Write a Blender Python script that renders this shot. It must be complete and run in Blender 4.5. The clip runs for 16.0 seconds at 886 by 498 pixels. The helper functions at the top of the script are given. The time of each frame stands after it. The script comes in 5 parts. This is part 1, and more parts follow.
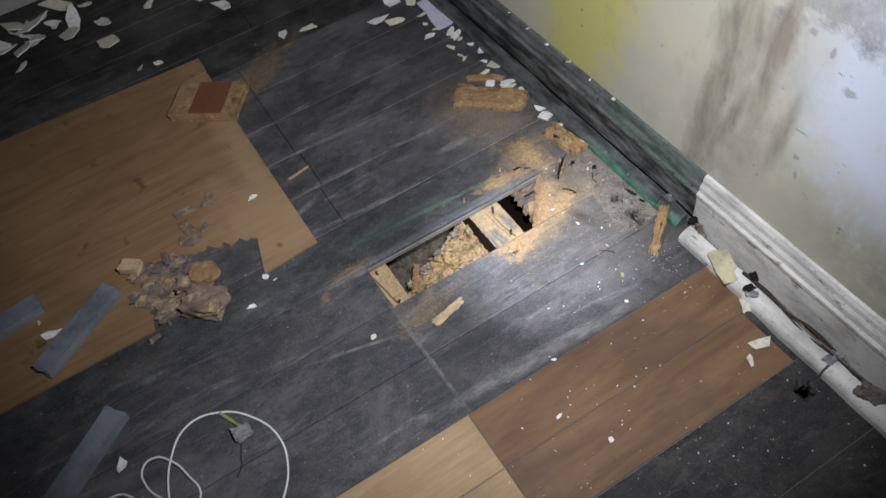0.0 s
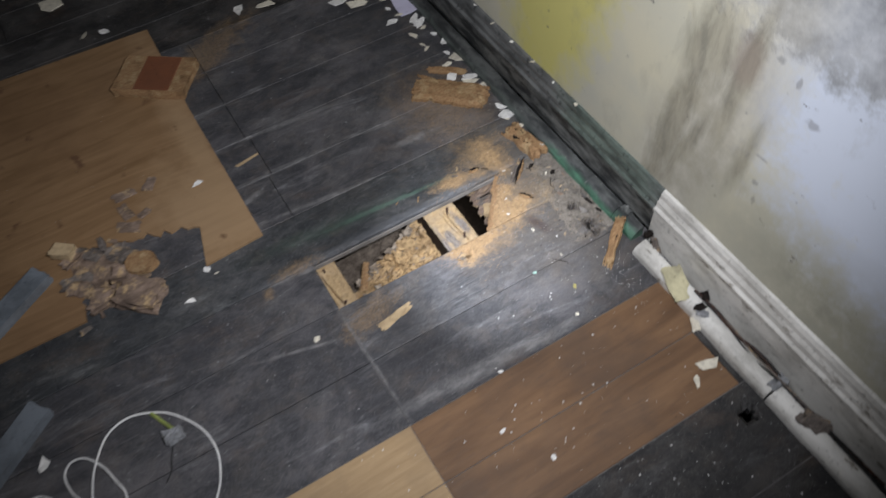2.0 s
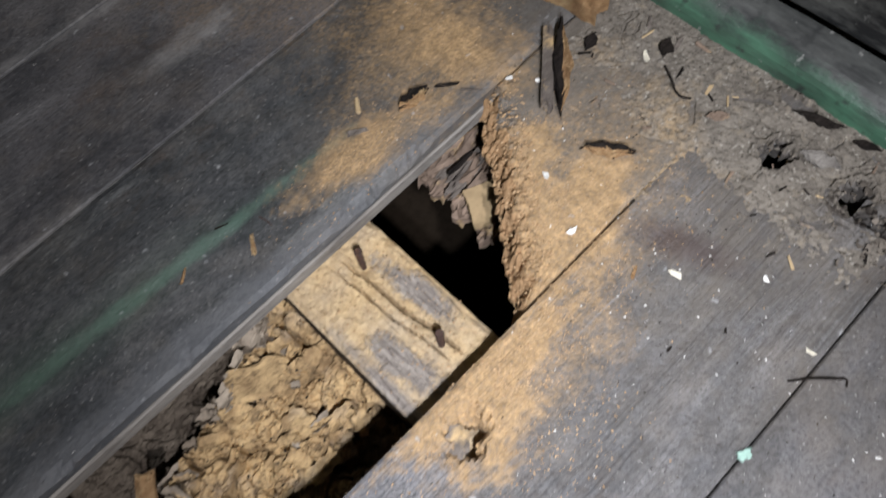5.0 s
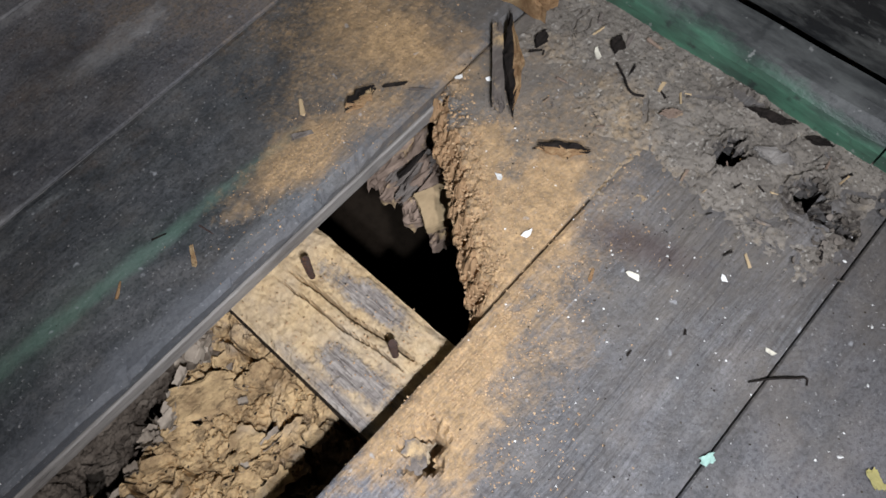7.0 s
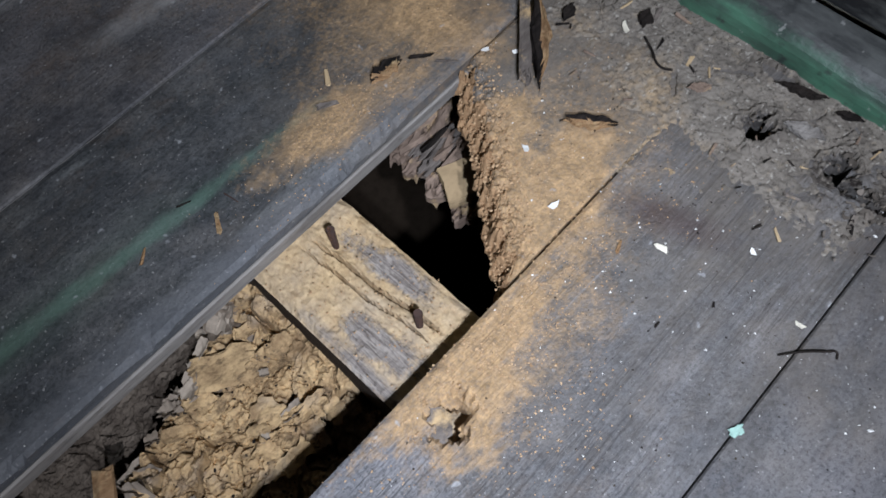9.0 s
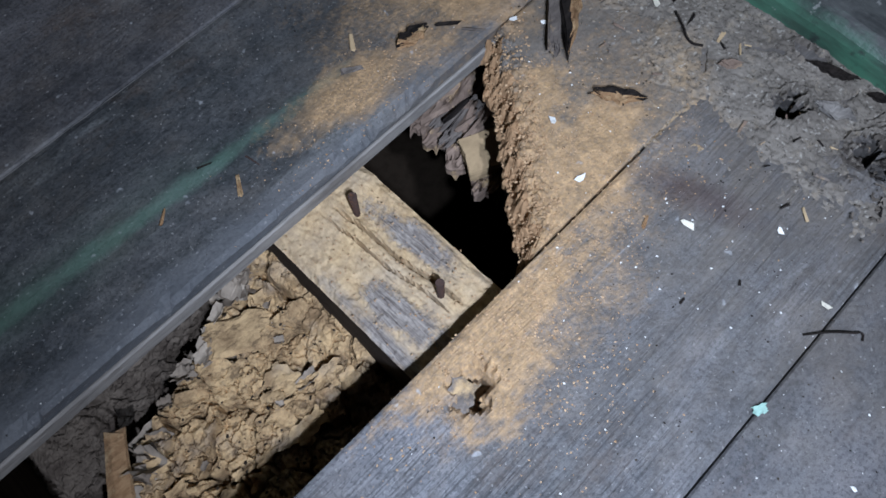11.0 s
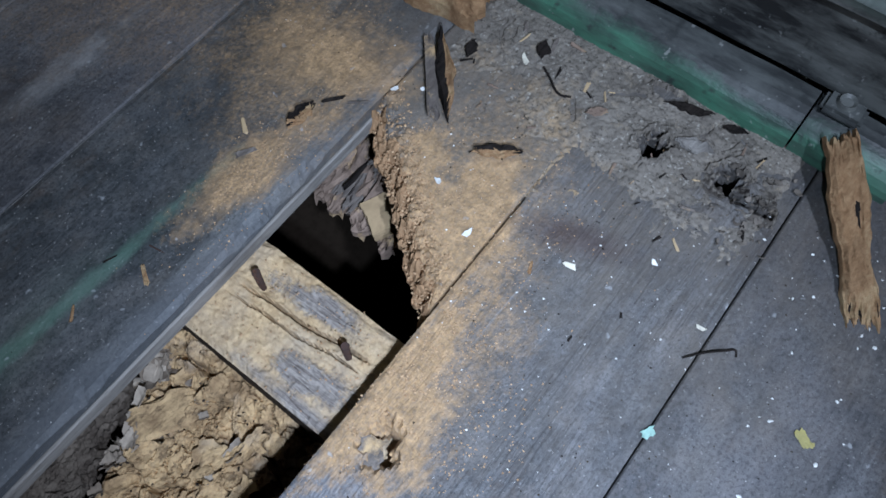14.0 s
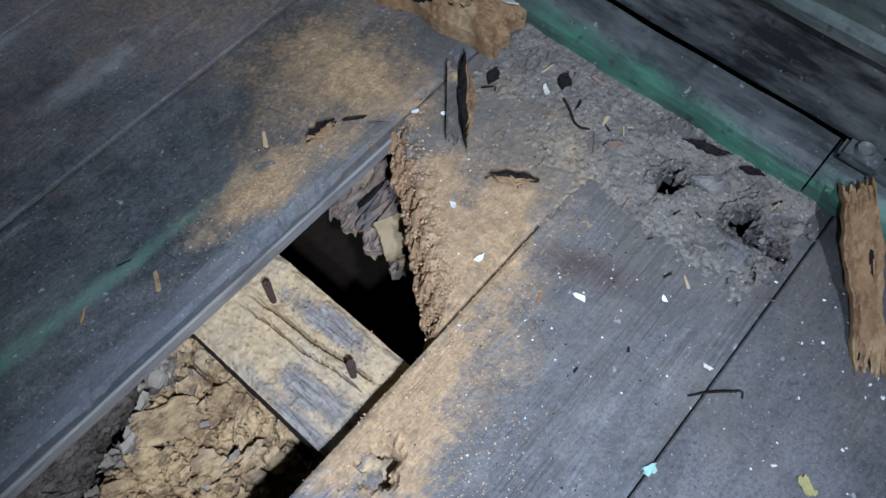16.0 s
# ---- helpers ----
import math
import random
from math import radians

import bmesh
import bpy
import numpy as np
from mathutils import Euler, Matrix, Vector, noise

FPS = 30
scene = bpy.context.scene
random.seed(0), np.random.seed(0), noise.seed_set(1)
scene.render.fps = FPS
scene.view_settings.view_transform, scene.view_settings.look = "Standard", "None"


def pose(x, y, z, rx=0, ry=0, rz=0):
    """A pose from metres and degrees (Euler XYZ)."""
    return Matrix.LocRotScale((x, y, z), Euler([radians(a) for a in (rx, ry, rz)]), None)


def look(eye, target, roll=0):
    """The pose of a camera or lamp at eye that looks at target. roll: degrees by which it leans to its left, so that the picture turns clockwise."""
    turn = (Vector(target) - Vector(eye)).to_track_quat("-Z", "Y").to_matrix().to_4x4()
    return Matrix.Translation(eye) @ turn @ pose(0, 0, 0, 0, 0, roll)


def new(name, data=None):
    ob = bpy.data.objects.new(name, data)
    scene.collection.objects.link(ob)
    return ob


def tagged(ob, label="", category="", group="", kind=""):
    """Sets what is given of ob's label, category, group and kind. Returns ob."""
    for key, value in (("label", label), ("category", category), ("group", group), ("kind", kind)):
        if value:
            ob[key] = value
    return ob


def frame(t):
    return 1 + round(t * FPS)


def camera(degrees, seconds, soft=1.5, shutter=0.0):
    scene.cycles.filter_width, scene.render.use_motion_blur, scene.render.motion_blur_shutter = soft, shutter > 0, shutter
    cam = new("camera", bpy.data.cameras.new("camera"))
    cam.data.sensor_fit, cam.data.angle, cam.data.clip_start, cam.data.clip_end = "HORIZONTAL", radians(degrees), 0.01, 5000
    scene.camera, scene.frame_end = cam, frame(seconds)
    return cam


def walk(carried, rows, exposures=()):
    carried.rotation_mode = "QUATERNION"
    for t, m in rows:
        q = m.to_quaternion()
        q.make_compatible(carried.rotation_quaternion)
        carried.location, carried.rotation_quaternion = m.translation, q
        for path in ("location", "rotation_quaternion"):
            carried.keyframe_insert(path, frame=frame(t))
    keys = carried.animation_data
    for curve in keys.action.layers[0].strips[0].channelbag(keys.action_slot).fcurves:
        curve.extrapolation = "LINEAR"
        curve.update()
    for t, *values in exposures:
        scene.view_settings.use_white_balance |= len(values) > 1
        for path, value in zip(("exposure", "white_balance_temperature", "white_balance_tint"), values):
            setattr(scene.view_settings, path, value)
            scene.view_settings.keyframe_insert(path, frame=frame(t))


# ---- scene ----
cam = camera(60.9, 16.0, 1.6, 0.5)
PATH = [
    (0, (-0.24, -0.961, 1.453), (0.219, 0.169, -0.132), -11.4),
    (0.5, (-0.248, -0.957, 1.45), (0.202, 0.161, -0.146), -10.1),
    (1, (-0.24, -0.95, 1.453), (0.218, 0.159, -0.146), -9.2),
    (1.5, (-0.226, -0.955, 1.443), (0.25, 0.141, -0.161), -8.5),
    (2, (-0.182, -0.893, 1.451), (0.339, 0.13, -0.187), -4.7),
    (2.5, (-0.057, -0.647, 1.401), (0.502, 0.294, -0.272), -0.5),
    (3, (0.02, -0.428, 1.307), (0.416, 0.38, -0.479), -10.7),
    (3.5, (0.131, -0.263, 1.09), (0.263, 0.457, -0.772), -19.1),
    (4, (0.161, -0.182, 0.706), (0.23, 0.633, -1.119), -23.0),
    (4.5, (0.231, -0.126, 0.525), (0.474, 0.479, -1.366), -18.3),
    (5, (0.27, -0.108, 0.479), (0.744, 0.576, -1.339), -11.4),
    (5.2, (0.284, -0.096, 0.473), (0.761, 0.556, -1.357), -10.4),
    (7.3, (0.278, -0.101, 0.462), (0.841, 0.487, -1.364), -5.1),
    (7.5, (0.278, -0.101, 0.463), (0.834, 0.474, -1.37), -5.2),
    (8, (0.271, -0.1, 0.462), (0.833, 0.483, -1.366), -4.4),
    (8.5, (0.261, -0.106, 0.457), (0.831, 0.498, -1.362), -4.3),
    (9, (0.257, -0.101, 0.452), (0.804, 0.505, -1.374), -5.3),
    (9.5, (0.256, -0.099, 0.441), (0.783, 0.5, -1.393), -5.8),
    (12, (0.232, -0.089, 0.45), (0.764, 0.476, -1.393), -1.8),
    (12.5, (0.248, -0.1, 0.454), (0.793, 0.486, -1.379), -4.0),
    (13, (0.251, -0.104, 0.455), (0.825, 0.46, -1.376), -2.8),
    (13.5, (0.26, -0.117, 0.465), (0.83, 0.47, -1.36), -4.8),
    (14, (0.273, -0.124, 0.477), (0.926, 0.429, -1.331), -2.8),
    (14.5, (0.272, -0.123, 0.479), (0.914, 0.442, -1.329), -0.7),
    (15, (0.269, -0.123, 0.481), (1.011, 0.411, -1.298), 0.9),
    (15.5, (0.268, -0.123, 0.483), (0.971, 0.474, -1.292), -0.2),
    (16, (0.271, -0.123, 0.479), (0.952, 0.483, -1.301), -0.7),
]
EXPOSE = [(0.0, 0.74, 6150, 14), (1.5, 0.58, 6250, 14), (2.5, 0.50, 6300, 14), (3.5, 0.58, 6400, 14), (4.0, 0.74, 6450, 14), (4.5, 0.50, 6500, 14), (5.2, 0.25, 6450, 14), (7.4, 0.17, 6200, 14), (9.6, 0.03, 5700, 13), (11.9, 0.03, 5250, 12), (14.0, 0.0, 5150, 10), (16.0, 0.15, 5150, 10)]
walk(cam, [(t, look(eye, target, roll)) for t, eye, target, roll in PATH], EXPOSE)

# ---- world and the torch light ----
world = bpy.data.worlds.new("night")
scene.world = world
world.use_nodes = True
world.node_tree.nodes["Background"].inputs[0].default_value = (0.5, 0.6, 0.8, 1)
world.node_tree.nodes["Background"].inputs[1].default_value = 0.01


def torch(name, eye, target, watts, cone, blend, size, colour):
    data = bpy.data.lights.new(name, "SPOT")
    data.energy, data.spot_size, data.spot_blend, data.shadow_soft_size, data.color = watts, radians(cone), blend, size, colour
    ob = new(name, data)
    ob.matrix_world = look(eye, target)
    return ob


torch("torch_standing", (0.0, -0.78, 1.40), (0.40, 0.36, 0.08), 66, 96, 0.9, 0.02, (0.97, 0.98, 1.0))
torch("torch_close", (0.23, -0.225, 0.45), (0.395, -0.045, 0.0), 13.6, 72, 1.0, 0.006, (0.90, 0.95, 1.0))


# ---- materials ----
class Nodes:
    """A node material in the making."""

    def __init__(self, name, rough=0.8, spec=0.3, metal=0.0):
        self.mat = bpy.data.materials.new(name)
        self.mat.use_nodes = True
        self.t = self.mat.node_tree
        self.b = self.t.nodes["Principled BSDF"]
        self.b.inputs["Roughness"].default_value = rough
        self.b.inputs["Specular IOR Level"].default_value = spec
        self.b.inputs["Metallic"].default_value = metal
        self.p = self.t.nodes.new("ShaderNodeNewGeometry").outputs["Position"]

    def put(self, socket, value):
        if isinstance(value, bpy.types.NodeSocket):
            self.t.links.new(value, socket)
        elif isinstance(value, tuple) and len(value) == 3 and socket.type == "RGBA":
            socket.default_value = (*value, 1)
        else:
            socket.default_value = value

    def local(self):
        self.p = self.t.nodes.new("ShaderNodeTexCoord").outputs["Object"]
        return self

    def rand(self):
        return self.t.nodes.new("ShaderNodeObjectInfo").outputs["Random"]

    def island(self):
        return self.t.nodes.new("ShaderNodeNewGeometry").outputs["Random Per Island"]

    def shifted(self, amount):
        """Moves the pattern by the object's random number."""
        v = self.t.nodes.new("ShaderNodeVectorMath")
        self.put(v.inputs[0], self.p)
        c = self.t.nodes.new("ShaderNodeCombineXYZ")
        self.put(c.inputs[0], self.math("MULTIPLY", self.rand(), amount))
        self.put(v.inputs[1], c.outputs[0])
        return v.outputs[0]

    def noise(self, scale, stretch=(1, 1, 1), detail=4.0, rough=0.6, warp=0.0, vec=None):
        m = self.t.nodes.new("ShaderNodeMapping")
        self.put(m.inputs["Vector"], vec if vec is not None else self.p)
        m.inputs["Scale"].default_value = stretch
        n = self.t.nodes.new("ShaderNodeTexNoise")
        self.put(n.inputs["Vector"], m.outputs[0])
        n.inputs["Scale"].default_value, n.inputs["Detail"].default_value = scale, detail
        n.inputs["Roughness"].default_value, n.inputs["Distortion"].default_value = rough, warp
        return n.outputs["Fac"]

    def cells(self, scale, stretch=(1, 1, 1), feature="F1"):
        m = self.t.nodes.new("ShaderNodeMapping")
        self.put(m.inputs["Vector"], self.p)
        m.inputs["Scale"].default_value = stretch
        n = self.t.nodes.new("ShaderNodeTexVoronoi")
        n.feature = feature
        self.put(n.inputs["Vector"], m.outputs[0])
        n.inputs["Scale"].default_value = scale
        return n.outputs["Distance"]

    def math(self, op, a, b=0.0):
        n = self.t.nodes.new("ShaderNodeMath")
        n.operation = op
        self.put(n.inputs[0], a)
        self.put(n.inputs[1], b)
        return n.outputs[0]

    def ramp(self, v, lo, hi, a=0.0, b=1.0):
        n = self.t.nodes.new("ShaderNodeMapRange")
        for i, value in enumerate((v, lo, hi, a, b)):
            self.put(n.inputs[i], value)
        return n.outputs[0]

    def mix(self, fac, a, b):
        n = self.t.nodes.new("ShaderNodeMix")
        n.data_type = "RGBA"
        self.put(n.inputs[0], fac)
        self.put(n.inputs[6], a)
        self.put(n.inputs[7], b)
        return n.outputs[2]

    def patch(self, centre, radii, turn=(0, 0, 0), ragged=0.5, edge=0.25, fray=None):
        """A stain of its own shape: 1 inside a ragged ellipsoid, 0 outside."""
        m = self.t.nodes.new("ShaderNodeMapping")
        m.vector_type = "TEXTURE"
        self.put(m.inputs["Vector"], self.p)
        m.inputs["Location"].default_value, m.inputs["Scale"].default_value = centre, radii
        m.inputs["Rotation"].default_value = [radians(a) for a in turn]
        v = self.t.nodes.new("ShaderNodeVectorMath")
        v.operation = "LENGTH"
        self.put(v.inputs[0], m.outputs[0])
        f = fray if fray is not None else self.noise(22, detail=5)
        d = self.math("ADD", v.outputs["Value"], self.math("MULTIPLY", self.math("SUBTRACT", f, 0.5), 2 * ragged))
        return self.ramp(d, 1 + edge, 1 - edge)

    def most(self, masks):
        out = masks[0]
        for m in masks[1:]:
            out = self.math("MAXIMUM", out, m)
        return out

    def done(self, colour, bump=None, depth=0.002, strength=0.6, rough=None):
        self.put(self.b.inputs["Base Color"], colour)
        if rough is not None:
            self.put(self.b.inputs["Roughness"], rough)
        if bump is not None:
            n = self.t.nodes.new("ShaderNodeBump")
            n.inputs["Strength"].default_value, n.inputs["Distance"].default_value = strength, depth
            self.put(n.inputs["Height"], bump)
            self.put(self.b.inputs["Normal"], n.outputs[0])
        return self.mat


FRASS = (0.53, 0.35, 0.178)


def floor_paint(name, low, high, worn, worn_from=0.62, green=False, gloss=0.58, ridges=0.6):
    """Old dark floor paint, worn along the grain, dusty, with wood-dust spills."""
    n = Nodes(name, gloss, 0.35)
    v = n.shifted(3.0)
    grain = n.noise(8, (1, 4.5, 4), 7, 0.72, 0.8, vec=v)
    fine = n.noise(42, (0.22, 9, 6), 4, 0.6, 0.8, vec=v)
    cloud = n.noise(5, (1, 1.8, 1), 6, 0.68)
    mott = n.noise(45, (0.7, 1.2, 1), 6, 0.75)
    grime = n.noise(170, detail=5, rough=0.75)
    c = n.mix(n.ramp(n.math("ADD", cloud, n.math("MULTIPLY", n.math("SUBTRACT", grain, 0.5), 0.5)), 0.34, 0.68), low, high)
    c = n.mix(n.math("MULTIPLY", n.ramp(mott, 0.40, 0.68), 0.55), c, tuple(a * 0.5 for a in low))
    c = n.mix(n.math("MULTIPLY", n.ramp(grime, 0.47, 0.62), 0.62), c, tuple(a * 0.45 for a in low))
    c = n.mix(n.math("MULTIPLY", n.ramp(n.noise(16, detail=6, rough=0.7), 0.5, 0.7), 0.5), c, (high[0] * 1.2, high[1] * 1.02, high[2] * 0.82))
    streak = n.math("MULTIPLY", n.ramp(grain, worn_from, worn_from + 0.16), n.ramp(cloud, 0.35, 0.6))
    streak = n.math("MULTIPLY", streak, n.ramp(mott, 0.35, 0.6, 0.2, 1))
    c = n.mix(n.math("MULTIPLY", streak, 0.42), c, worn)
    bared = n.math("MULTIPLY", n.ramp(n.noise(8, (0.6, 1.2, 1), 4), 0.46, 0.60), min(1.0, ridges * 0.62))
    c = n.mix(n.math("MULTIPLY", n.ramp(fine, 0.50, 0.40), bared), c, tuple(a * 0.4 for a in low))
    patchy = n.noise(2.3, (1, 1.6, 1), 7, 0.72, 0.4)
    c = n.mix(n.math("MULTIPLY", n.ramp(patchy, 0.46, 0.64), 0.55), c, tuple(a * 0.8 for a in low))
    c = n.mix(n.math("MULTIPLY", n.ramp(patchy, 0.50, 0.36), n.ramp(mott, 0.35, 0.6, 0.3, 0.75)), c, (high[0] * 1.5, high[1] * 1.44, high[2] * 1.42))
    brown = n.math("MULTIPLY", n.ramp(n.noise(6, (0.7, 1.4, 1), 6, 0.72), 0.55, 0.68), n.ramp(grime, 0.35, 0.6, 0.3, 0.8))
    c = n.mix(n.math("MULTIPLY", brown, 0.55), c, (0.15, 0.105, 0.075))
    scuff = n.math("MULTIPLY", n.ramp(n.noise(3.4, (0.9, 6, 1), 7, 0.74, 0.8), 0.55, 0.70), n.ramp(mott, 0.38, 0.60, 0.1, 1))
    c = n.mix(n.math("MULTIPLY", scuff, 0.62), c, worn)
    dust = n.noise(9, detail=6, rough=0.75)
    c = n.mix(n.math("MULTIPLY", n.ramp(dust, 0.48, 0.8), n.ramp(grime, 0.3, 0.6, 0.5, 0.15)), c, (0.27, 0.26, 0.24))
    c = n.mix(n.math("MULTIPLY", n.ramp(n.noise(430, detail=3, rough=0.65), 0.50, 0.62), 0.5), c, tuple(a * 0.4 for a in low))
    c = n.mix(n.math("MULTIPLY", n.ramp(n.noise(360, (1, 1, 1), 2, 0.5), 0.66, 0.72), 0.5), c, (0.34, 0.335, 0.325))
    warm = n.patch((0.56, 0.02, 0), (0.19, 0.21, 0.3), ragged=0.6, edge=0.5)
    c = n.mix(n.math("MULTIPLY", warm, n.ramp(mott, 0.35, 0.65, 0.25, 0.75)), c, (0.165, 0.142, 0.118))
    if green:
        rubbed = n.noise(35, (0.4, 1, 1), 7, 0.75)
        rub = n.patch((0.25, 0.146, 0), (0.36, 0.013, 0.3), (0, 0, 0), 1.2, 0.4, rubbed)
        c = n.mix(n.math("MULTIPLY", rub, 0.32), c, (0.18, 0.185, 0.20))
        g = n.patch((0.24, 0.203, 0), (0.14, 0.0055, 0.3), (0, 0, -3), ragged=2.0, edge=0.6, fray=n.noise(40, (0.5, 1, 1), 6, 0.75))
        c = n.mix(n.math("MULTIPLY", g, 0.5), c, (0.12, 0.21, 0.16))
        haze = n.patch((0.10, 0.215, 0), (0.16, 0.018, 0.3), (0, 0, -4), ragged=1.4, edge=0.8, fray=n.noise(24, (0.5, 1, 1), 6, 0.75))
        c = n.mix(n.math("MULTIPLY", haze, 0.35), c, (0.06, 0.095, 0.07))
    rough_edge = n.math("ADD", n.math("MULTIPLY", n.noise(26, detail=5, rough=0.7), 0.62), n.math("MULTIPLY", n.noise(210, detail=4, rough=0.75), 0.38))
    spill = n.most([
        n.patch((0.452, 0.040, 0), (0.085, 0.034, 0.3), (0, 0, 47), 1.5, 0.16, rough_edge),
        n.patch((0.488, 0.020, 0), (0.050, 0.026, 0.3), (0, 0, 25), 1.8, 0.25, rough_edge),
        n.patch((0.355, -0.013, 0), (0.085, 0.016, 0.3), (0, 0, -3), 1.8, 0.2, rough_edge),
        n.patch((0.328, -0.034, 0), (0.030, 0.028, 0.3), (0, 0, 10), 1.9, 0.25, rough_edge),
        n.patch((0.415, 0.175, 0), (0.055, 0.018, 0.3), (0, 0, -8), 2.2, 0.5, rough_edge),
        n.patch((0.530, 0.195, 0), (0.030, 0.055, 0.3), (0, 0, 10), 2.0, 0.5, rough_edge)])
    faint = n.most([
        n.patch((0.37, -0.032, 0), (0.075, 0.030, 0.3), (0, 0, -6), 2.2, 0.4, rough_edge),
        n.patch((0.50, 0.03, 0), (0.08, 0.05, 0.3), (0, 0, 35), 2.2, 0.4, rough_edge),
        n.patch((0.51, 0.22, 0), (0.07, 0.07, 0.3), (0, 0, 20), 2.2, 0.4, rough_edge),
        n.patch((0.52, 0.42, 0), (0.09, 0.12, 0.3), (0, 0, 10), 2.0, 0.7, rough_edge),
        n.patch((-0.04, 0.15, 0), (0.05, 0.016, 0.3), (0, 0, 0), 2.2, 0.4, rough_edge),
        n.patch((-0.12, 0.12, 0), (0.012, 0.014, 0.3), (0, 0, 0), 2.2, 0.4, rough_edge),
        n.patch((0.06, -0.05, 0), (0.07, 0.03, 0.3), (0, 0, 20), 2.2, 0.4, rough_edge),
        n.patch((0.03, 0.98, 0), (0.20, 0.05, 0.3), (0, 0, 30), 2.2, 0.4, rough_edge)])
    grit = n.ramp(n.noise(420, detail=2, rough=0.6), 0.40, 0.62)
    tone = n.mix(n.ramp(n.noise(110, detail=5, rough=0.7), 0.35, 0.7), tuple(a * 0.52 for a in FRASS), tuple(a * 1.08 for a in FRASS))
    c = n.mix(n.math("MULTIPLY", faint, n.ramp(n.noise(240, detail=3, rough=0.7), 0.38, 0.66, 0.10, 0.55)), c, tone)
    c = n.mix(n.math("MULTIPLY", spill, n.ramp(grit, 0, 1, 0.55, 1.0)), c, tone)
    maroon = n.patch((0.508, -0.045, 0), (0.034, 0.012, 0.3), (0, 0, -72), 0.7, 0.6, rough_edge)
    c = n.mix(n.math("MULTIPLY", maroon, 0.6), c, (0.06, 0.038, 0.036))
    spot = n.math("MULTIPLY", n.ramp(n.noise(75, detail=2), 0.70, 0.74), n.ramp(cloud, 0.3, 0.6, 0.3, 1))
    c = n.mix(n.math("MULTIPLY", spot, 0.55), c, (0.42, 0.43, 0.44))
    scratch = n.math("MULTIPLY", n.ramp(n.noise(9, (0.4, 7, 1), 6, 0.7, 1.5), 0.62, 0.72), n.ramp(n.noise(7, detail=4), 0.5, 0.62))
    c = n.mix(n.math("MULTIPLY", scratch, 0.4), c, worn)
    if not green:
        chalk = n.noise(26, (0.35, 1.6, 1), 6, 0.75)
        lines = n.most([n.patch((x, y, 0), (r, w, 0.3), (0, 0, turn), 1.5, 0.5, chalk) for x, y, r, w, turn in (
            (0.08, 0.456, 0.10, 0.007, 0), (0.31, 0.452, 0.09, 0.006, -8), (0.16, 0.300, 0.20, 0.006, -5), (-0.12, 0.142, 0.18, 0.006, -6), (0.20, -0.298, 0.22, 0.014, -3),
            (-0.12, -0.05, 0.09, 0.004, -14), (0.0, -0.14, 0.004, 0.15, 2), (-0.06, 0.40, 0.05, 0.008, 20), (0.12, 0.60, 0.12, 0.006, -3), (0.40, 0.36, 0.06, 0.010, -5))])
        c = n.mix(n.math("MULTIPLY", lines, n.ramp(mott, 0.38, 0.62, 0.08, 0.6)), c, (0.30, 0.295, 0.29))
    bump = n.math("ADD", n.math("MULTIPLY", n.math("MULTIPLY", fine, ridges), n.ramp(bared, 0, 0.4, 0.3, 1)), n.math("ADD", n.math("ADD", mott, grime), n.math("MULTIPLY", n.math("MAXIMUM", spill, faint), n.noise(300, detail=3))))
    return n.done(c, bump, 0.0018, 0.6, n.math("MAXIMUM", n.math("MULTIPLY", spill, 0.9), n.ramp(dust, 0.3, 0.7, gloss - 0.12, gloss + 0.2)))


def timber(name, low, high, dark, scale=1.0, rough=0.7, frass=0.0, along=(1, 14, 14), depth=0.001, shift=3.0):
    """Bare or varnished timber with grain along its length, stains and wood dust."""
    n = Nodes(name, rough, 0.3 if rough < 0.8 else 0.12)
    v = n.shifted(shift)
    grain = n.noise(7 * scale, along, 6, 0.6, 0.6, vec=v)
    fine = n.noise(45 * scale, tuple(a * 0.8 for a in along), 3, vec=v)
    cloud = n.noise(6 * scale, detail=5, vec=v)
    c = n.mix(n.ramp(grain, 0.3, 0.7), low, high)
    c = n.mix(n.math("MULTIPLY", n.ramp(cloud, 0.5, 0.72), 0.75), c, dark)
    c = n.mix(n.math("MULTIPLY", n.ramp(fine, 0.55, 0.75), 0.4), c, dark)
    if frass:
        f = n.ramp(n.noise(34, detail=7, rough=0.72), 0.58 - frass * 0.3, 0.70 - frass * 0.3)
        c = n.mix(f, c, n.mix(n.ramp(n.noise(170, detail=3), 0.35, 0.7), (0.36, 0.25, 0.13), (0.56, 0.41, 0.23)))
    return n.done(c, n.math("ADD", grain, n.math("MULTIPLY", fine, 0.6)), depth, 0.7)


grey_paint = floor_paint("grey_floor_paint", (0.048, 0.049, 0.055), (0.125, 0.124, 0.130), (0.33, 0.33, 0.34))
back_paint = floor_paint("green_grey_floor_paint", (0.034, 0.038, 0.042), (0.10, 0.104, 0.108), (0.28, 0.29, 0.29), 0.66, True)
worn_paint = floor_paint("worn_floor_paint", (0.067, 0.068, 0.074), (0.168, 0.169, 0.178), (0.40, 0.41, 0.43), 0.55, gloss=0.48, ridges=1.5)
dark_paint = floor_paint("black_floor_paint", (0.017, 0.017, 0.018), (0.062, 0.060, 0.058), (0.16, 0.16, 0.16), 0.68)
dirt_wood = floor_paint("dirty_rotten_wood", (0.10, 0.092, 0.082), (0.20, 0.182, 0.16), (0.30, 0.28, 0.25), 0.66)
brown_wood = timber("worn_brown_boards", (0.125, 0.072, 0.040), (0.225, 0.132, 0.070), (0.085, 0.062, 0.048), 0.55, rough=0.5, along=(1, 6, 6))
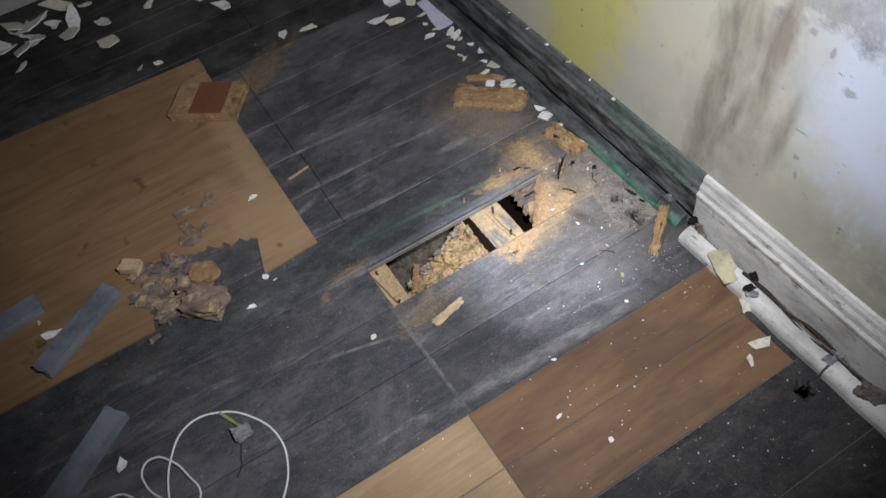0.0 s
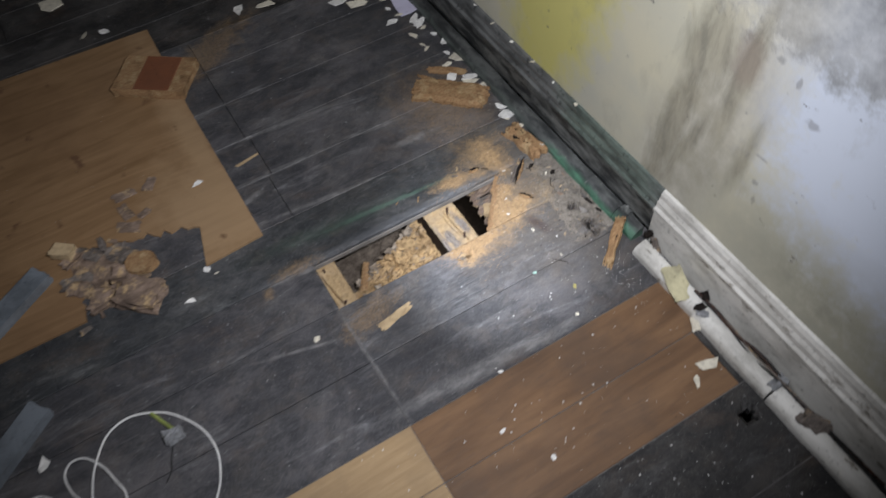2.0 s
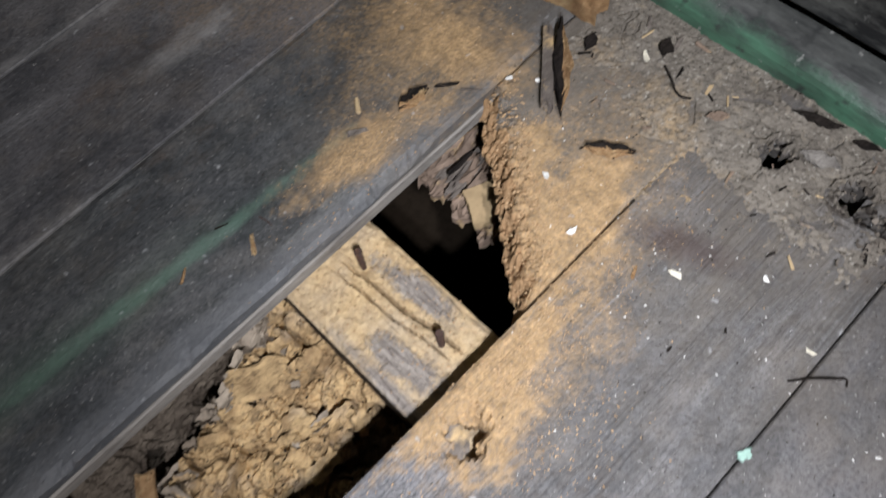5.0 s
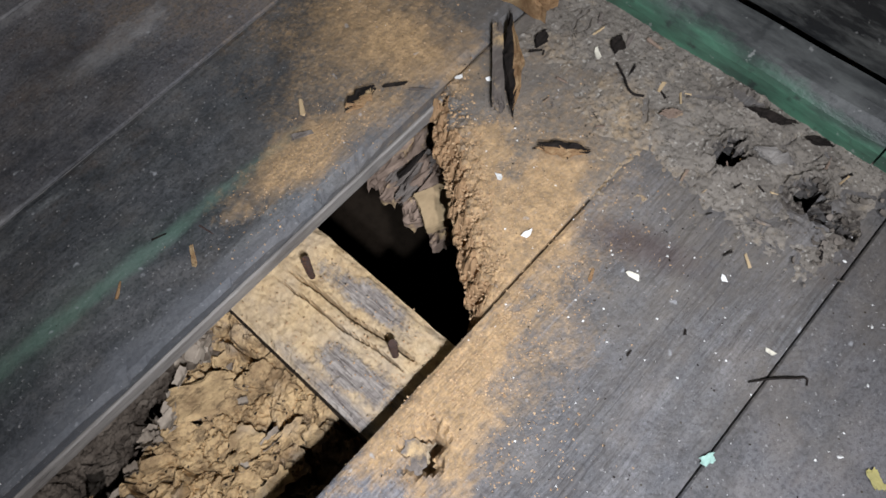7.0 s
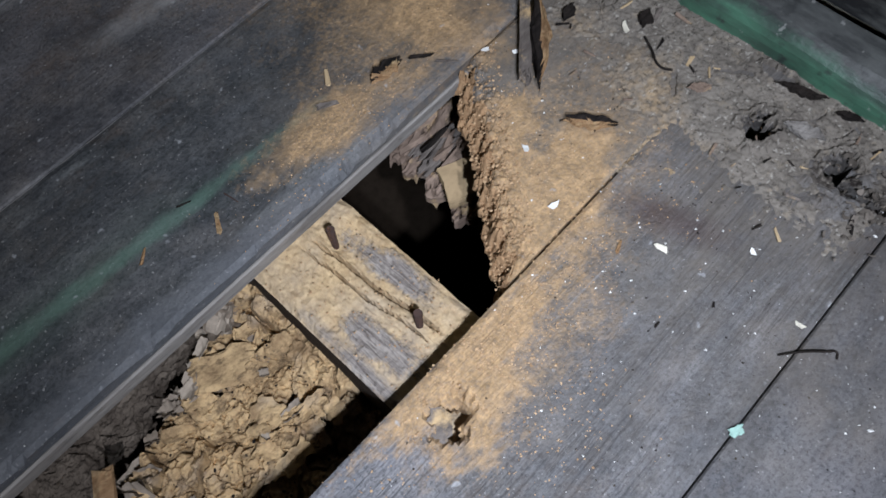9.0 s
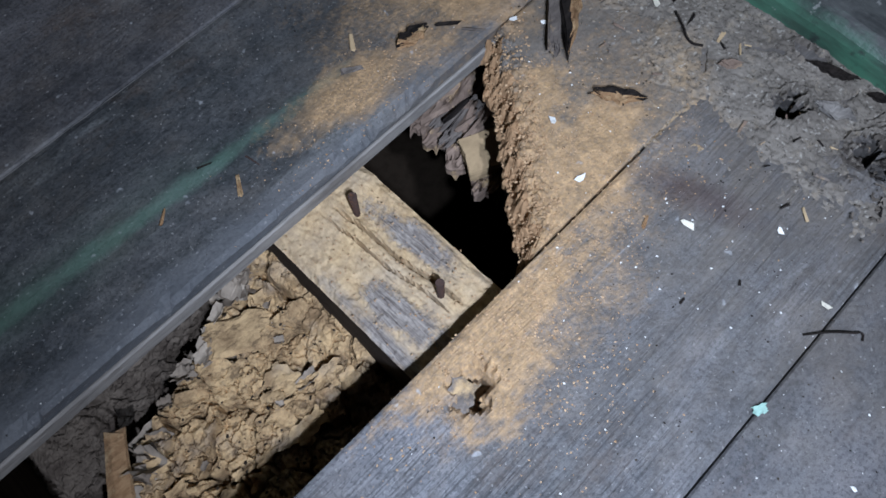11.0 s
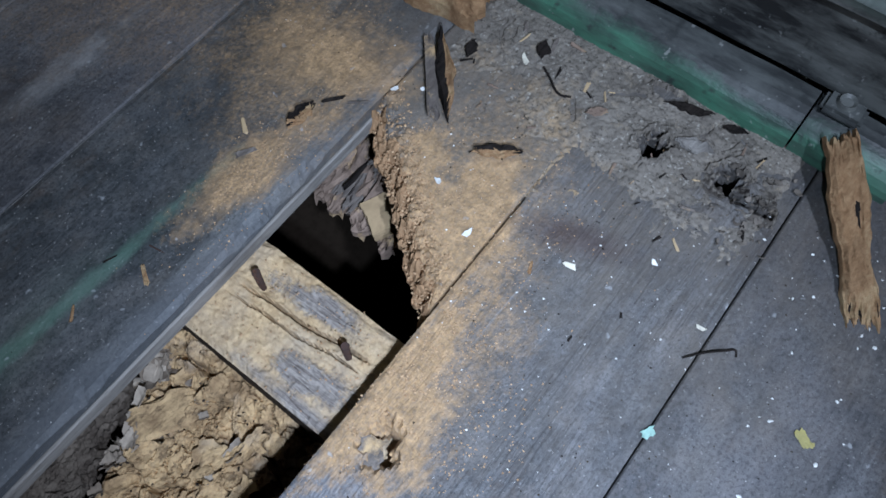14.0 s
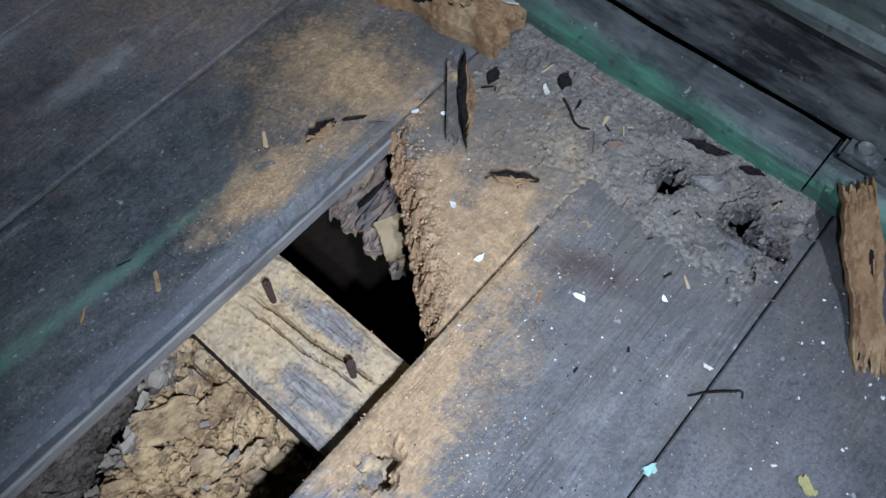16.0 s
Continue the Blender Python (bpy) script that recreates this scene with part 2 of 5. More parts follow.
tan_wood = timber("scrubbed_tan_boards", (0.34, 0.23, 0.12), (0.44, 0.31, 0.17), (0.24, 0.17, 0.10), rough=0.6)
n = Nodes("dust_covered_joist", 0.88, 0.12)
edge_noise = n.math("ADD", n.math("MULTIPLY", n.noise(40, detail=5, rough=0.7), 0.6), n.math("MULTIPLY", n.noise(230, detail=4, rough=0.75), 0.4))
dusty = n.mix(n.ramp(n.noise(130, detail=5, rough=0.75), 0.34, 0.66), (0.34, 0.235, 0.125), (0.56, 0.415, 0.235))
dusty = n.mix(n.math("MULTIPLY", n.ramp(n.noise(18, detail=5), 0.45, 0.7), 0.6), dusty, (0.36, 0.31, 0.25))
lines = n.noise(60, (7, 0.7, 1), 5, 0.65, 0.8)
bare = n.mix(n.ramp(lines, 0.36, 0.62), (0.12, 0.10, 0.09), (0.33, 0.295, 0.26))
shown = n.most([n.patch((0.322, 0.040, 0), (0.012, 0.030, 0.3), (0, 0, 8), 1.6, 0.25, edge_noise), n.patch((0.366, 0.075, 0), (0.009, 0.036, 0.3), (0, 0, 6), 1.6, 0.25, edge_noise),
                n.patch((0.302, 0.03, 0), (0.006, 0.05, 0.3), (0, 0, 0), 1.5, 0.5, edge_noise)])
joist_top = n.mix(shown, dusty, bare)
joist_wood = n.done(joist_top, n.math("ADD", n.noise(190, detail=4), n.math("MULTIPLY", shown, n.math("MULTIPLY", lines, 1.5))), 0.002, 0.7)
old_wood = timber("old_grey_wood", (0.10, 0.085, 0.075), (0.22, 0.19, 0.165), (0.06, 0.05, 0.045), 2.5, 0.85, 0.12, (3, 10, 10), 0.002)
orange_wood = timber("eaten_orange_wood", (0.27, 0.155, 0.075), (0.46, 0.295, 0.155), (0.11, 0.06, 0.03), 4.0, 0.88, 0.25, (3, 9, 9), 0.006)
bark = timber("brown_bark", (0.135, 0.098, 0.075), (0.29, 0.215, 0.165), (0.06, 0.045, 0.036), 2.0, 0.8, 0.2, (2, 6, 6), 0.002)
char = timber("blackened_wood", (0.008, 0.007, 0.006), (0.028, 0.022, 0.019), (0.006, 0.005, 0.005), 3.0, 0.9)
grey_wood = timber("clean_grey_wood", (0.17, 0.155, 0.14), (0.30, 0.28, 0.255), (0.10, 0.092, 0.085), 2.5, 0.8, 0.0, (1, 12, 12), 0.002)


def crumb_stuff(name, a, b, rough=0.9):
    n = Nodes(name, rough, 0.12)
    c = n.mix(n.island(), a, b)
    c = n.mix(n.math("MULTIPLY", n.ramp(n.noise(90, detail=4), 0.45, 0.7), 0.5), c, tuple(x * 0.55 for x in a))
    return n.done(c, n.noise(220, detail=3), 0.001, 0.5)


frass_mat = crumb_stuff("wood_dust", (0.34, 0.215, 0.115), (0.56, 0.385, 0.225))
tan_flake = crumb_stuff("tan_flakes", (0.40, 0.29, 0.165), (0.56, 0.43, 0.26))
grey_flake = crumb_stuff("grey_flakes", (0.19, 0.152, 0.115), (0.39, 0.33, 0.26))
dark_crumb = crumb_stuff("dark_crumbs", (0.012, 0.01, 0.009), (0.07, 0.055, 0.04))
white_chip = crumb_stuff("white_paint_flakes", (0.72, 0.72, 0.70), (0.85, 0.84, 0.80), 0.6)
cream_chip = crumb_stuff("cream_paint_flakes", (0.60, 0.55, 0.44), (0.72, 0.68, 0.56), 0.7)
# near black, so that the void's darkness is in the soil's colour
soil = crumb_stuff("void_dark_soil", (0.02, 0.014, 0.009), (0.03, 0.022, 0.015))


def painted(name, colour, under, wear=0.62, rough=0.5, scale=1.0, along=(2, 1, 2), grime=(0.03, 0.03, 0.03), dirt=0.5):
    """Old gloss paint, chipped to what is under it, with grime."""
    n = Nodes(name, rough, 0.4)
    chips = n.noise(13 * scale, along, 7, 0.68)
    smear = n.noise(7 * scale, along, 6, 0.65)
    c = n.mix(n.math("MULTIPLY", n.ramp(smear, 0.42, 0.68), dirt), colour, grime)
    c = n.mix(n.ramp(chips, wear, wear + 0.05), c, under)
    c = n.mix(n.math("MULTIPLY", n.ramp(n.noise(110, detail=3), 0.6, 0.72), 0.5), c, tuple(x * 0.5 for x in grime))
    return n.done(c, n.math("ADD", n.ramp(chips, wear, wear + 0.05, 1, 0), n.noise(60, detail=3)), 0.0012, 0.6)


def worn_green(name, band, fade, green, bare, black):
    """Green gloss paint that is left in one band of the moulding and rubbed to grey and black elsewhere."""
    n = Nodes(name, 0.45, 0.4)
    rub = n.noise(11, (1.5, 0.7, 1.5), 7, 0.68)
    smear = n.noise(20, (2, 0.5, 2), 6, 0.65)
    z = n.t.nodes.new("ShaderNodeSeparateXYZ")
    n.put(z.inputs[0], n.p)
    height = n.math("ADD", z.outputs[2], n.math("MULTIPLY", n.math("SUBTRACT", rub, 0.5), fade))
    c = n.mix(n.ramp(smear, 0.38, 0.58), bare, black)
    kept = n.patch((0.69, -0.04, 0.08), (0.5, 0.17, 0.5), (0, 0, 0), 0.5, 0.3, rub)
    paint = n.mix(kept, tuple(0.16 * a + 0.84 * sum(bare) / 3 for a in green), green)
    paint = n.mix(n.math("MULTIPLY", n.ramp(smear, 0.42, 0.62), 0.65), paint, black)
    c = n.mix(n.ramp(height, band[0], band[1]), c, paint)
    c = n.mix(n.math("MULTIPLY", n.ramp(n.noise(70, detail=4), 0.58, 0.68), 0.75), c, black)
    c = n.mix(n.math("MULTIPLY", n.ramp(n.noise(130, detail=3), 0.66, 0.72), 0.4), c, (0.40, 0.40, 0.38))
    return n.done(c, n.math("ADD", n.ramp(height, band[0], band[1]), n.noise(60, detail=4)), 0.001, 0.6)


green_bead = worn_green("green_trim_paint", (0.028, 0.017), 0.05, (0.075, 0.185, 0.118), (0.105, 0.11, 0.105), (0.032, 0.034, 0.034))
black_board = worn_green("blackened_green_paint", (0.104, 0.116), 0.05, (0.14, 0.175, 0.15), (0.15, 0.155, 0.145), (0.018, 0.019, 0.02))
white_board = painted("dirty_white_paint", (0.68, 0.67, 0.62), (0.27, 0.25, 0.21), 0.61, 0.5, 1.3, (2, 0.8, 2), (0.24, 0.23, 0.20), 0.7)
batten_paint = painted("blue_grey_paint", (0.19, 0.215, 0.24), (0.22, 0.21, 0.20), 0.62, 0.5, 2.0, (1, 1, 1), (0.07, 0.08, 0.09), 0.7)
rust = painted("rust", (0.055, 0.028, 0.02), (0.11, 0.05, 0.025), 0.55, 0.8, 6.0)
wire_white = painted("white_cable_sheath", (0.80, 0.80, 0.78), (0.6, 0.58, 0.55), 0.72, 0.4, 2.0, (1, 1, 1), (0.45, 0.44, 0.42), 0.3)
wire_dark = painted("dark_rubber", (0.02, 0.02, 0.02), (0.05, 0.05, 0.05), 0.6, 0.6, 3.0)
lead = painted("dull_metal", (0.30, 0.31, 0.32), (0.12, 0.12, 0.11), 0.58, 0.4, 6.0)
leaf_green = painted("yellow_green_sheath", (0.30, 0.36, 0.10), (0.5, 0.5, 0.2), 0.6, 0.5, 5.0)


def plaster_wall():
    n = Nodes("stained_plaster", 0.85, 0.2)
    big = n.noise(3.2, detail=6, rough=0.65)
    mid = n.noise(13, detail=6, rough=0.7)
    drip = n.noise(8, (1, 2.6, 0.8), 7, 0.66, 0.5)
    c = n.mix(n.ramp(big, 0.35, 0.68), (0.60, 0.57, 0.43), (0.50, 0.50, 0.42))
    yellow = n.patch((0.715, 0.21, 0.42), (0.5, 0.15, 0.34), (20, 0, 0), 0.6, 0.3, mid)
    c = n.mix(n.math("MULTIPLY", yellow, 0.9), c, (0.60, 0.56, 0.17))
    blue = n.patch((0.715, -0.74, 0.66), (0.5, 0.42, 0.36), (0, 0, 0), 0.6, 0.22, mid)
    c = n.mix(n.math("MULTIPLY", blue, 0.95), c, (0.60, 0.655, 0.75))
    bare = n.patch((0.715, -0.30, 1.45), (0.5, 1.6, 0.80), (0, 0, 0), 0.16, 0.03, mid)
    c = n.mix(n.math("MULTIPLY", bare, 0.8), c, n.mix(n.ramp(mid, 0.35, 0.65), (0.19, 0.19, 0.18), (0.46, 0.47, 0.47)))
    halo = n.patch((0.715, -0.25, 0.36), (0.5, 0.10, 0.36), (14, 0, 0), 0.5, 0.35, drip)
    c = n.mix(n.math("MULTIPLY", halo, 0.75), c, n.mix(n.ramp(mid, 0.35, 0.65), (0.36, 0.335, 0.265), (0.54, 0.52, 0.45)))
    stain = n.most([n.patch((0.715, -0.185, 0.34), (0.5, 0.030, 0.23), (8, 0, 0), 0.9, 0.4, drip), n.patch((0.715, -0.22, 0.55), (0.5, 0.055, 0.09), (14, 0, 0), 0.9, 0.4, drip),
                    n.patch((0.715, -0.30, 0.53), (0.5, 0.020, 0.15), (5, 0, 0), 0.9, 0.5, drip), n.patch((0.715, -0.225, 0.30), (0.5, 0.016, 0.13), (16, 0, 0), 0.9, 0.5, drip),
                    n.patch((0.715, -0.36, 0.40), (0.5, 0.014, 0.09), (6, 0, 0), 0.9, 0.6, drip)])
    tone = n.mix(n.ramp(n.noise(9, (1, 3.4, 0.9), 7, 0.68, 0.4), 0.36, 0.62), (0.15, 0.14, 0.105), (0.36, 0.335, 0.25))
    c = n.mix(n.math("MULTIPLY", stain, 0.7), c, tone)
    spots = n.most([n.patch((0.715, y, z), (0.5, ry, rz), (0, 0, 0), 1.6, 0.35, n.noise(70, detail=4)) for y, z, ry, rz in ((-0.355, 0.625, 0.008, 0.006), (-0.40, 0.372, 0.007, 0.006), (-0.331, 0.49, 0.003, 0.003), (-0.40, 0.61, 0.004, 0.010), (-0.45, 0.56, 0.014, 0.007), (-0.39, 0.43, 0.012, 0.003), (-0.41, 0.33, 0.004, 0.009))])
    c = n.mix(n.math("MULTIPLY", spots, 0.55), c, (0.22, 0.22, 0.22))
    rosy = n.patch((0.715, -0.30, 0.58), (0.5, 0.03, 0.05), (0, 0, 0), 0.6, 0.4, mid)
    c = n.mix(n.math("MULTIPLY", rosy, 0.45), c, (0.22, 0.165, 0.135))
    mould = n.patch((0.715, -0.60, 0.25), (0.5, 0.30, 0.12), (0, 0, 0), 0.9, 0.6, mid)
    c = n.mix(n.math("MULTIPLY", mould, n.ramp(mid, 0.35, 0.65, 0.2, 0.7)), c, (0.25, 0.25, 0.20))
    scab = n.math("MULTIPLY", n.ramp(n.noise(26, (1, 1, 1.8), 5, 0.7), 0.66, 0.71), n.ramp(big, 0.40, 0.5))
    c = n.mix(n.math("MULTIPLY", scab, 0.8), c, (0.13, 0.12, 0.11))
    low = n.ramp(n.noise(9, (1, 1, 0.6), 6, 0.7), 0.55, 0.75)
    c = n.mix(n.math("MULTIPLY", low, 0.4), c, (0.28, 0.27, 0.22))
    edges = n.math("ADD", n.math("ADD", bare, stain), n.math("ADD", blue, mid))
    return n.done(c, edges, 0.0016, 0.5)


wall_plaster = plaster_wall()
plain_plaster = painted("grey_plaster", (0.36, 0.35, 0.32), (0.22, 0.21, 0.19), 0.66, 0.85, 0.3, (1, 1, 1), (0.18, 0.17, 0.16), 0.5)


# ---- mesh helpers ----
def linked(name, bm, material, smooth=False):
    me = bpy.data.meshes.new(name)
    bm.normal_update()
    bm.to_mesh(me)
    bm.free()
    for m in material if isinstance(material, (list, tuple)) else [material]:
        me.materials.append(m)
    if smooth:
        for f in me.polygons:
            f.use_smooth = True
    return new(name, me)


def part(name, bm, material, parent, label="", smooth=False):
    ob = linked(name, bm, material, smooth)
    ob.parent = parent
    return tagged(ob, label) if label else ob


def empty(name, m, label, category, group="", kind=""):
    ob = new(name)
    ob.empty_display_size = 0.02
    ob.matrix_world = m
    return tagged(ob, label, category, group, kind)


def box(x0, x1, y0, y1, z0, z1, bevel=0.0, segments=1):
    bm = bmesh.new()
    bmesh.ops.create_cube(bm, size=1)
    bmesh.ops.transform(bm, verts=bm.verts, matrix=Matrix.Translation(((x0 + x1) / 2, (y0 + y1) / 2, (z0 + z1) / 2)) @ Matrix.Diagonal((x1 - x0, y1 - y0, z1 - z0, 1)))
    if bevel:
        bmesh.ops.bevel(bm, geom=list(bm.edges), offset=bevel, segments=segments, affect="EDGES")
    return bm


def profile(points, y0, y1, cuts=1, wobble=0.0):
    """A moulding: a closed outline in x and z, swept along y."""
    bm = bmesh.new()
    rings = []
    for i in range(cuts + 1):
        y = y0 + (y1 - y0) * i / cuts
        rings.append([bm.verts.new((x + wobble * noise.noise((x * 40, y * 14, z * 40)), y, z + wobble * noise.noise((z * 40, y * 17, 5)))) for x, z in points])
    k = len(points)
    for a, b in zip(rings, rings[1:]):
        for i in range(k):
            bm.faces.new((a[i], a[(i + 1) % k], b[(i + 1) % k], b[i]))
    bm.faces.new(rings[0][::-1])
    bm.faces.new(rings[-1])
    bmesh.ops.recalc_face_normals(bm, faces=bm.faces)
    return bm


def chunk(size, seed, rough=0.12, cuts=4, taper=0.0, bend=0.0):
    """A broken lump of wood: a block with torn, uneven faces, resting on z = 0."""
    bm = bmesh.new()
    bmesh.ops.create_cube(bm, size=1)
    bmesh.ops.subdivide_edges(bm, edges=list(bm.edges), cuts=cuts, use_grid_fill=True)
    o = Vector((seed * 7.3, seed * 3.1, seed * 5.7))
    sx, sy, sz = size
    for v in bm.verts:
        p = v.co.copy()
        end = max(0.0, abs(p.x) * 2 - 0.5) * 2
        n1 = noise.noise_vector(p * 2.3 + o)
        n2 = noise.noise_vector(Vector((p.x * 3, p.y * 11, p.z * 11)) + o)
        q = p + n1 * rough + n2 * rough * 0.28 + noise.noise_vector(p * 14 + o) * rough * 0.30
        q.x += noise.noise((p.y * 7, p.z * 7, seed)) * rough * 0.8 * end
        k = 1 - taper * (p.x + 0.5)
        v.co = Vector((q.x * sx, q.y * sy * k, q.z * sz * (0.4 + 0.6 * k) + bend * sx * (p.x * p.x)))
    low = min(v.co.z for v in bm.verts)
    for v in bm.verts:
        v.co.z -= low
    return bm


def splinter(size, seed, jag=0.18, taper=0.3):
    """A straight-grained broken stick: flat split faces and jagged ends, resting on z = 0."""
    rnd = random.Random(seed)
    bm = bmesh.new()
    sx, sy, sz = size
    k = rnd.choice((5, 6, 7))
    angles = sorted(rnd.uniform(0, 6.2832) for _ in range(k))
    if max(b - a for a, b in zip(angles, angles[1:] + [angles[0] + 6.2832])) > 2.4:
        angles = [6.2832 * i / k for i in range(k)]
    radii = [rnd.uniform(0.75, 1.1) for _ in angles]
    first = [rnd.uniform(-jag, jag * 0.4) for _ in angles]
    last = [rnd.uniform(-jag * 0.4, jag) for _ in angles]
    rings = []
    for j in range(9):
        s = j / 8
        w = 1 - taper * s
        ring = []
        for a, r, f, l in zip(angles, radii, first, last):
            x = (s - 0.5 + (f if j == 0 else 0) + (l if j == 8 else 0)) * sx
            g = r * w * (1 + 0.16 * noise.noise((s * 4, a * 1.3, seed)))
            ring.append(bm.verts.new((x, 0.5 * sy * g * math.cos(a) + 0.05 * sy * noise.noise((s * 2, 1, seed)), 0.5 * sz * g * math.sin(a))))
        rings.append(ring)
    for a, b in zip(rings, rings[1:]):
        for i in range(k):
            bm.faces.new((a[i], a[(i + 1) % k], b[(i + 1) % k], b[i]))
    for ring, flip in ((rings[0], True), (rings[-1], False)):
        c = bm.verts.new(sum((v.co for v in ring), Vector()) / k + Vector((0.03 * sx if flip else -0.03 * sx, 0, 0)))
        for i in range(k):
            bm.faces.new((ring[(i + 1) % k], ring[i], c) if flip else (ring[i], ring[(i + 1) % k], c))
    low = min(v.co.z for v in bm.verts)
    for v in bm.verts:
        v.co.z -= low
    return bm


def flake(bm, m, r, thick, rnd, sides=7, curl=0.3):
    """One curled, ragged chip of given radius added to bm."""
    top, bottom = [], []
    lean = rnd.uniform(0.4, 1.0)
    for i in range(sides):
        a = 2 * math.pi * (i + rnd.uniform(-0.3, 0.3)) / sides
        d = r * rnd.uniform(0.38, 1.15)
        x, y = d * math.cos(a), d * math.sin(a) * lean
        z = curl * x * x / r
        top.append(bm.verts.new(m @ Vector((x, y, z + thick))))
        bottom.append(bm.verts.new(m @ Vector((x, y, z))))
    mid = bm.verts.new(m @ Vector((0, 0, thick)))
    low = bm.verts.new(m @ Vector((0, 0, 0)))
    for i in range(sides):
        j = (i + 1) % sides
        bm.faces.new((top[i], top[j], mid))
        bm.faces.new((bottom[j], bottom[i], low))
        bm.faces.new((bottom[i], bottom[j], top[j], top[i]))


def crumb(verts, faces, p, r, rnd):
    """A tiny uneven grain."""
    k, sides, a0, lean = len(verts), rnd.choice((5, 6)), rnd.uniform(0, 6.28), rnd.uniform(0.45, 1.0)
    ca, sa = math.cos(a0), math.sin(a0)
    for i in range(sides):
        a, d = 6.2832 * i / sides, r * rnd.uniform(0.6, 1.2)
        x, y = d * math.cos(a), d * math.sin(a) * lean
        verts.append((p[0] + x * ca - y * sa, p[1] + x * sa + y * ca, p[2] + r * rnd.uniform(-0.1, 0.35)))
    verts.append((p[0], p[1], p[2] + r * rnd.uniform(0.45, 0.8)))
    faces.extend((k + i, k + (i + 1) % sides, k + sides) for i in range(sides))


def stuff(name, verts, faces, material, label, category):
    me = bpy.data.meshes.new(name)
    me.from_pydata(verts, [], faces)
    me.materials.append(material)
    return tagged(new(name, me), label, category, kind="stuff")


def tube(name, points, radius, material, parent=None, ends=True):
    """A round wire through the points, as a mesh."""
    cu = bpy.data.curves.new(name, "CURVE")
    cu.dimensions, cu.bevel_depth, cu.bevel_resolution, cu.resolution_u, cu.use_fill_caps = "3D", radius, 2, 8, ends
    s = cu.splines.new("BEZIER")
    s.bezier_points.add(len(points) - 1)
    for bp, p in zip(s.bezier_points, points):
        bp.co, bp.handle_left_type, bp.handle_right_type = p, "AUTO", "AUTO"
    tmp = bpy.data.objects.new(name, cu)
    me = bpy.data.meshes.new_from_object(tmp)
    bpy.data.objects.remove(tmp)
    bpy.data.curves.remove(cu)
    me.materials.clear()
    me.materials.append(material)
    ob = new(name, me)
    ob.parent = parent
    return ob


def smooth(a, b, v):
    k = min(1.0, max(0.0, (v - a) / (b - a)))
    return k * k * (3 - 2 * k)


# ---- the large structure ----
WEST, SOUTH, NORTH, FACE, HIGH = -2.6, -2.1, 1.93, 0.715, 2.5
T = 0.024

tagged(linked("wall_east", profile([(FACE, 0.045), (FACE, HIGH), (FACE + 0.14, HIGH), (FACE + 0.14, -0.6), (FACE + 0.06, -0.6), (FACE + 0.06, 0.045)], SOUTH, NORTH), wall_plaster), "peeling stained plaster wall, cream, yellow and bluish white", "wall", kind="structure")
tagged(linked("wall_north", box(WEST, FACE + 0.14, NORTH, NORTH + 0.14, -0.6, HIGH), plain_plaster), "plain grey plaster wall beyond the dark boards", "wall", kind="structure")
tagged(linked("wall_south", box(WEST, FACE + 0.14, SOUTH - 0.14, SOUTH, -0.6, HIGH), plain_plaster), "plain grey plaster wall of the dark room", "wall", kind="structure")
tagged(linked("wall_west", box(WEST - 0.14, WEST, SOUTH - 0.14, NORTH + 0.14, -0.6, HIGH), plain_plaster), "plain grey plaster wall of the dark room", "wall", kind="structure")
tagged(linked("ceiling", box(WEST - 0.14, FACE + 0.14, SOUTH - 0.14, NORTH + 0.14, HIGH, HIGH + 0.1), plain_plaster), "plain grey plaster ceiling", "ceiling", kind="structure")
tagged(linked("ground", box(WEST, FACE, SOUTH, NORTH, -0.62, -0.5), soil), "dry soil far below the floor boards, coloured near black for the unlit void", "ground", kind="structure")

# skirting: a blackened green length, then a dirty white one
SKIRT = [(FACE, 0.0), (0.697, 0.0), (0.697, 0.104), (0.692, 0.108), (0.692, 0.116), (0.698, 0.121), (0.699, 0.134), (0.704, 0.143), (0.705, 0.154), (0.709, 0.163), (FACE, 0.166)]
RAISED = [(FACE, 0.036), (0.697, 0.036)] + SKIRT[2:]
tagged(linked("baseboard", profile(RAISED, -0.215, NORTH, 90, 0.0012), black_board), "blackened moulded wooden skirting with green paint traces", "baseboard", kind="structure")
tagged(linked("baseboard", profile(SKIRT, SOUTH, -0.216, 80, 0.0012), white_board), "dirty white moulded wooden skirting along the plaster wall", "baseboard", kind="structure")


def bead_outline(x0, r):
    """A quarter round whose back stands off the skirting by a crack."""
    return [(x0 + r, 0.0), (x0, 0.0), (x0, r * 0.28)] + [(x0 + r - r * math.cos(a), r * 0.28 + r * 0.74 * math.sin(a)) for a in [math.pi / 2 * i / 7 for i in range(1, 8)]]


tagged(linked("trim", profile(bead_outline(0.660, 0.0335), -0.128, NORTH, 120, 0.003), green_bead), "chipped green quarter-round floor trim against black skirting", "trim", kind="structure")
tagged(linked("trim", profile(bead_outline(0.661, 0.0325), -0.205, -0.1295, 10, 0.003), green_bead), "short chipped green end of quarter-round floor trim", "trim", kind="structure")
tagged(linked("trim", profile(bead_outline(0.640, 0.034), -0.435, -0.235, 26, 0.0022), white_board), "dirty white quarter-round floor trim pulled off the skirting", "trim", kind="structure")
tagged(linked("trim", profile(bead_outline(0.634, 0.034), -0.655, -0.437, 26, 0.0022), white_board), "dirty white quarter-round floor trim pulled off the skirting", "trim", kind="structure")
tagged(linked("trim", profile(bead_outline(0.632, 0.034), SOUTH, -0.66, 60, 0.0022), white_board), "dirty white quarter-round floor trim pulled off the skirting", "trim", kind="structure")

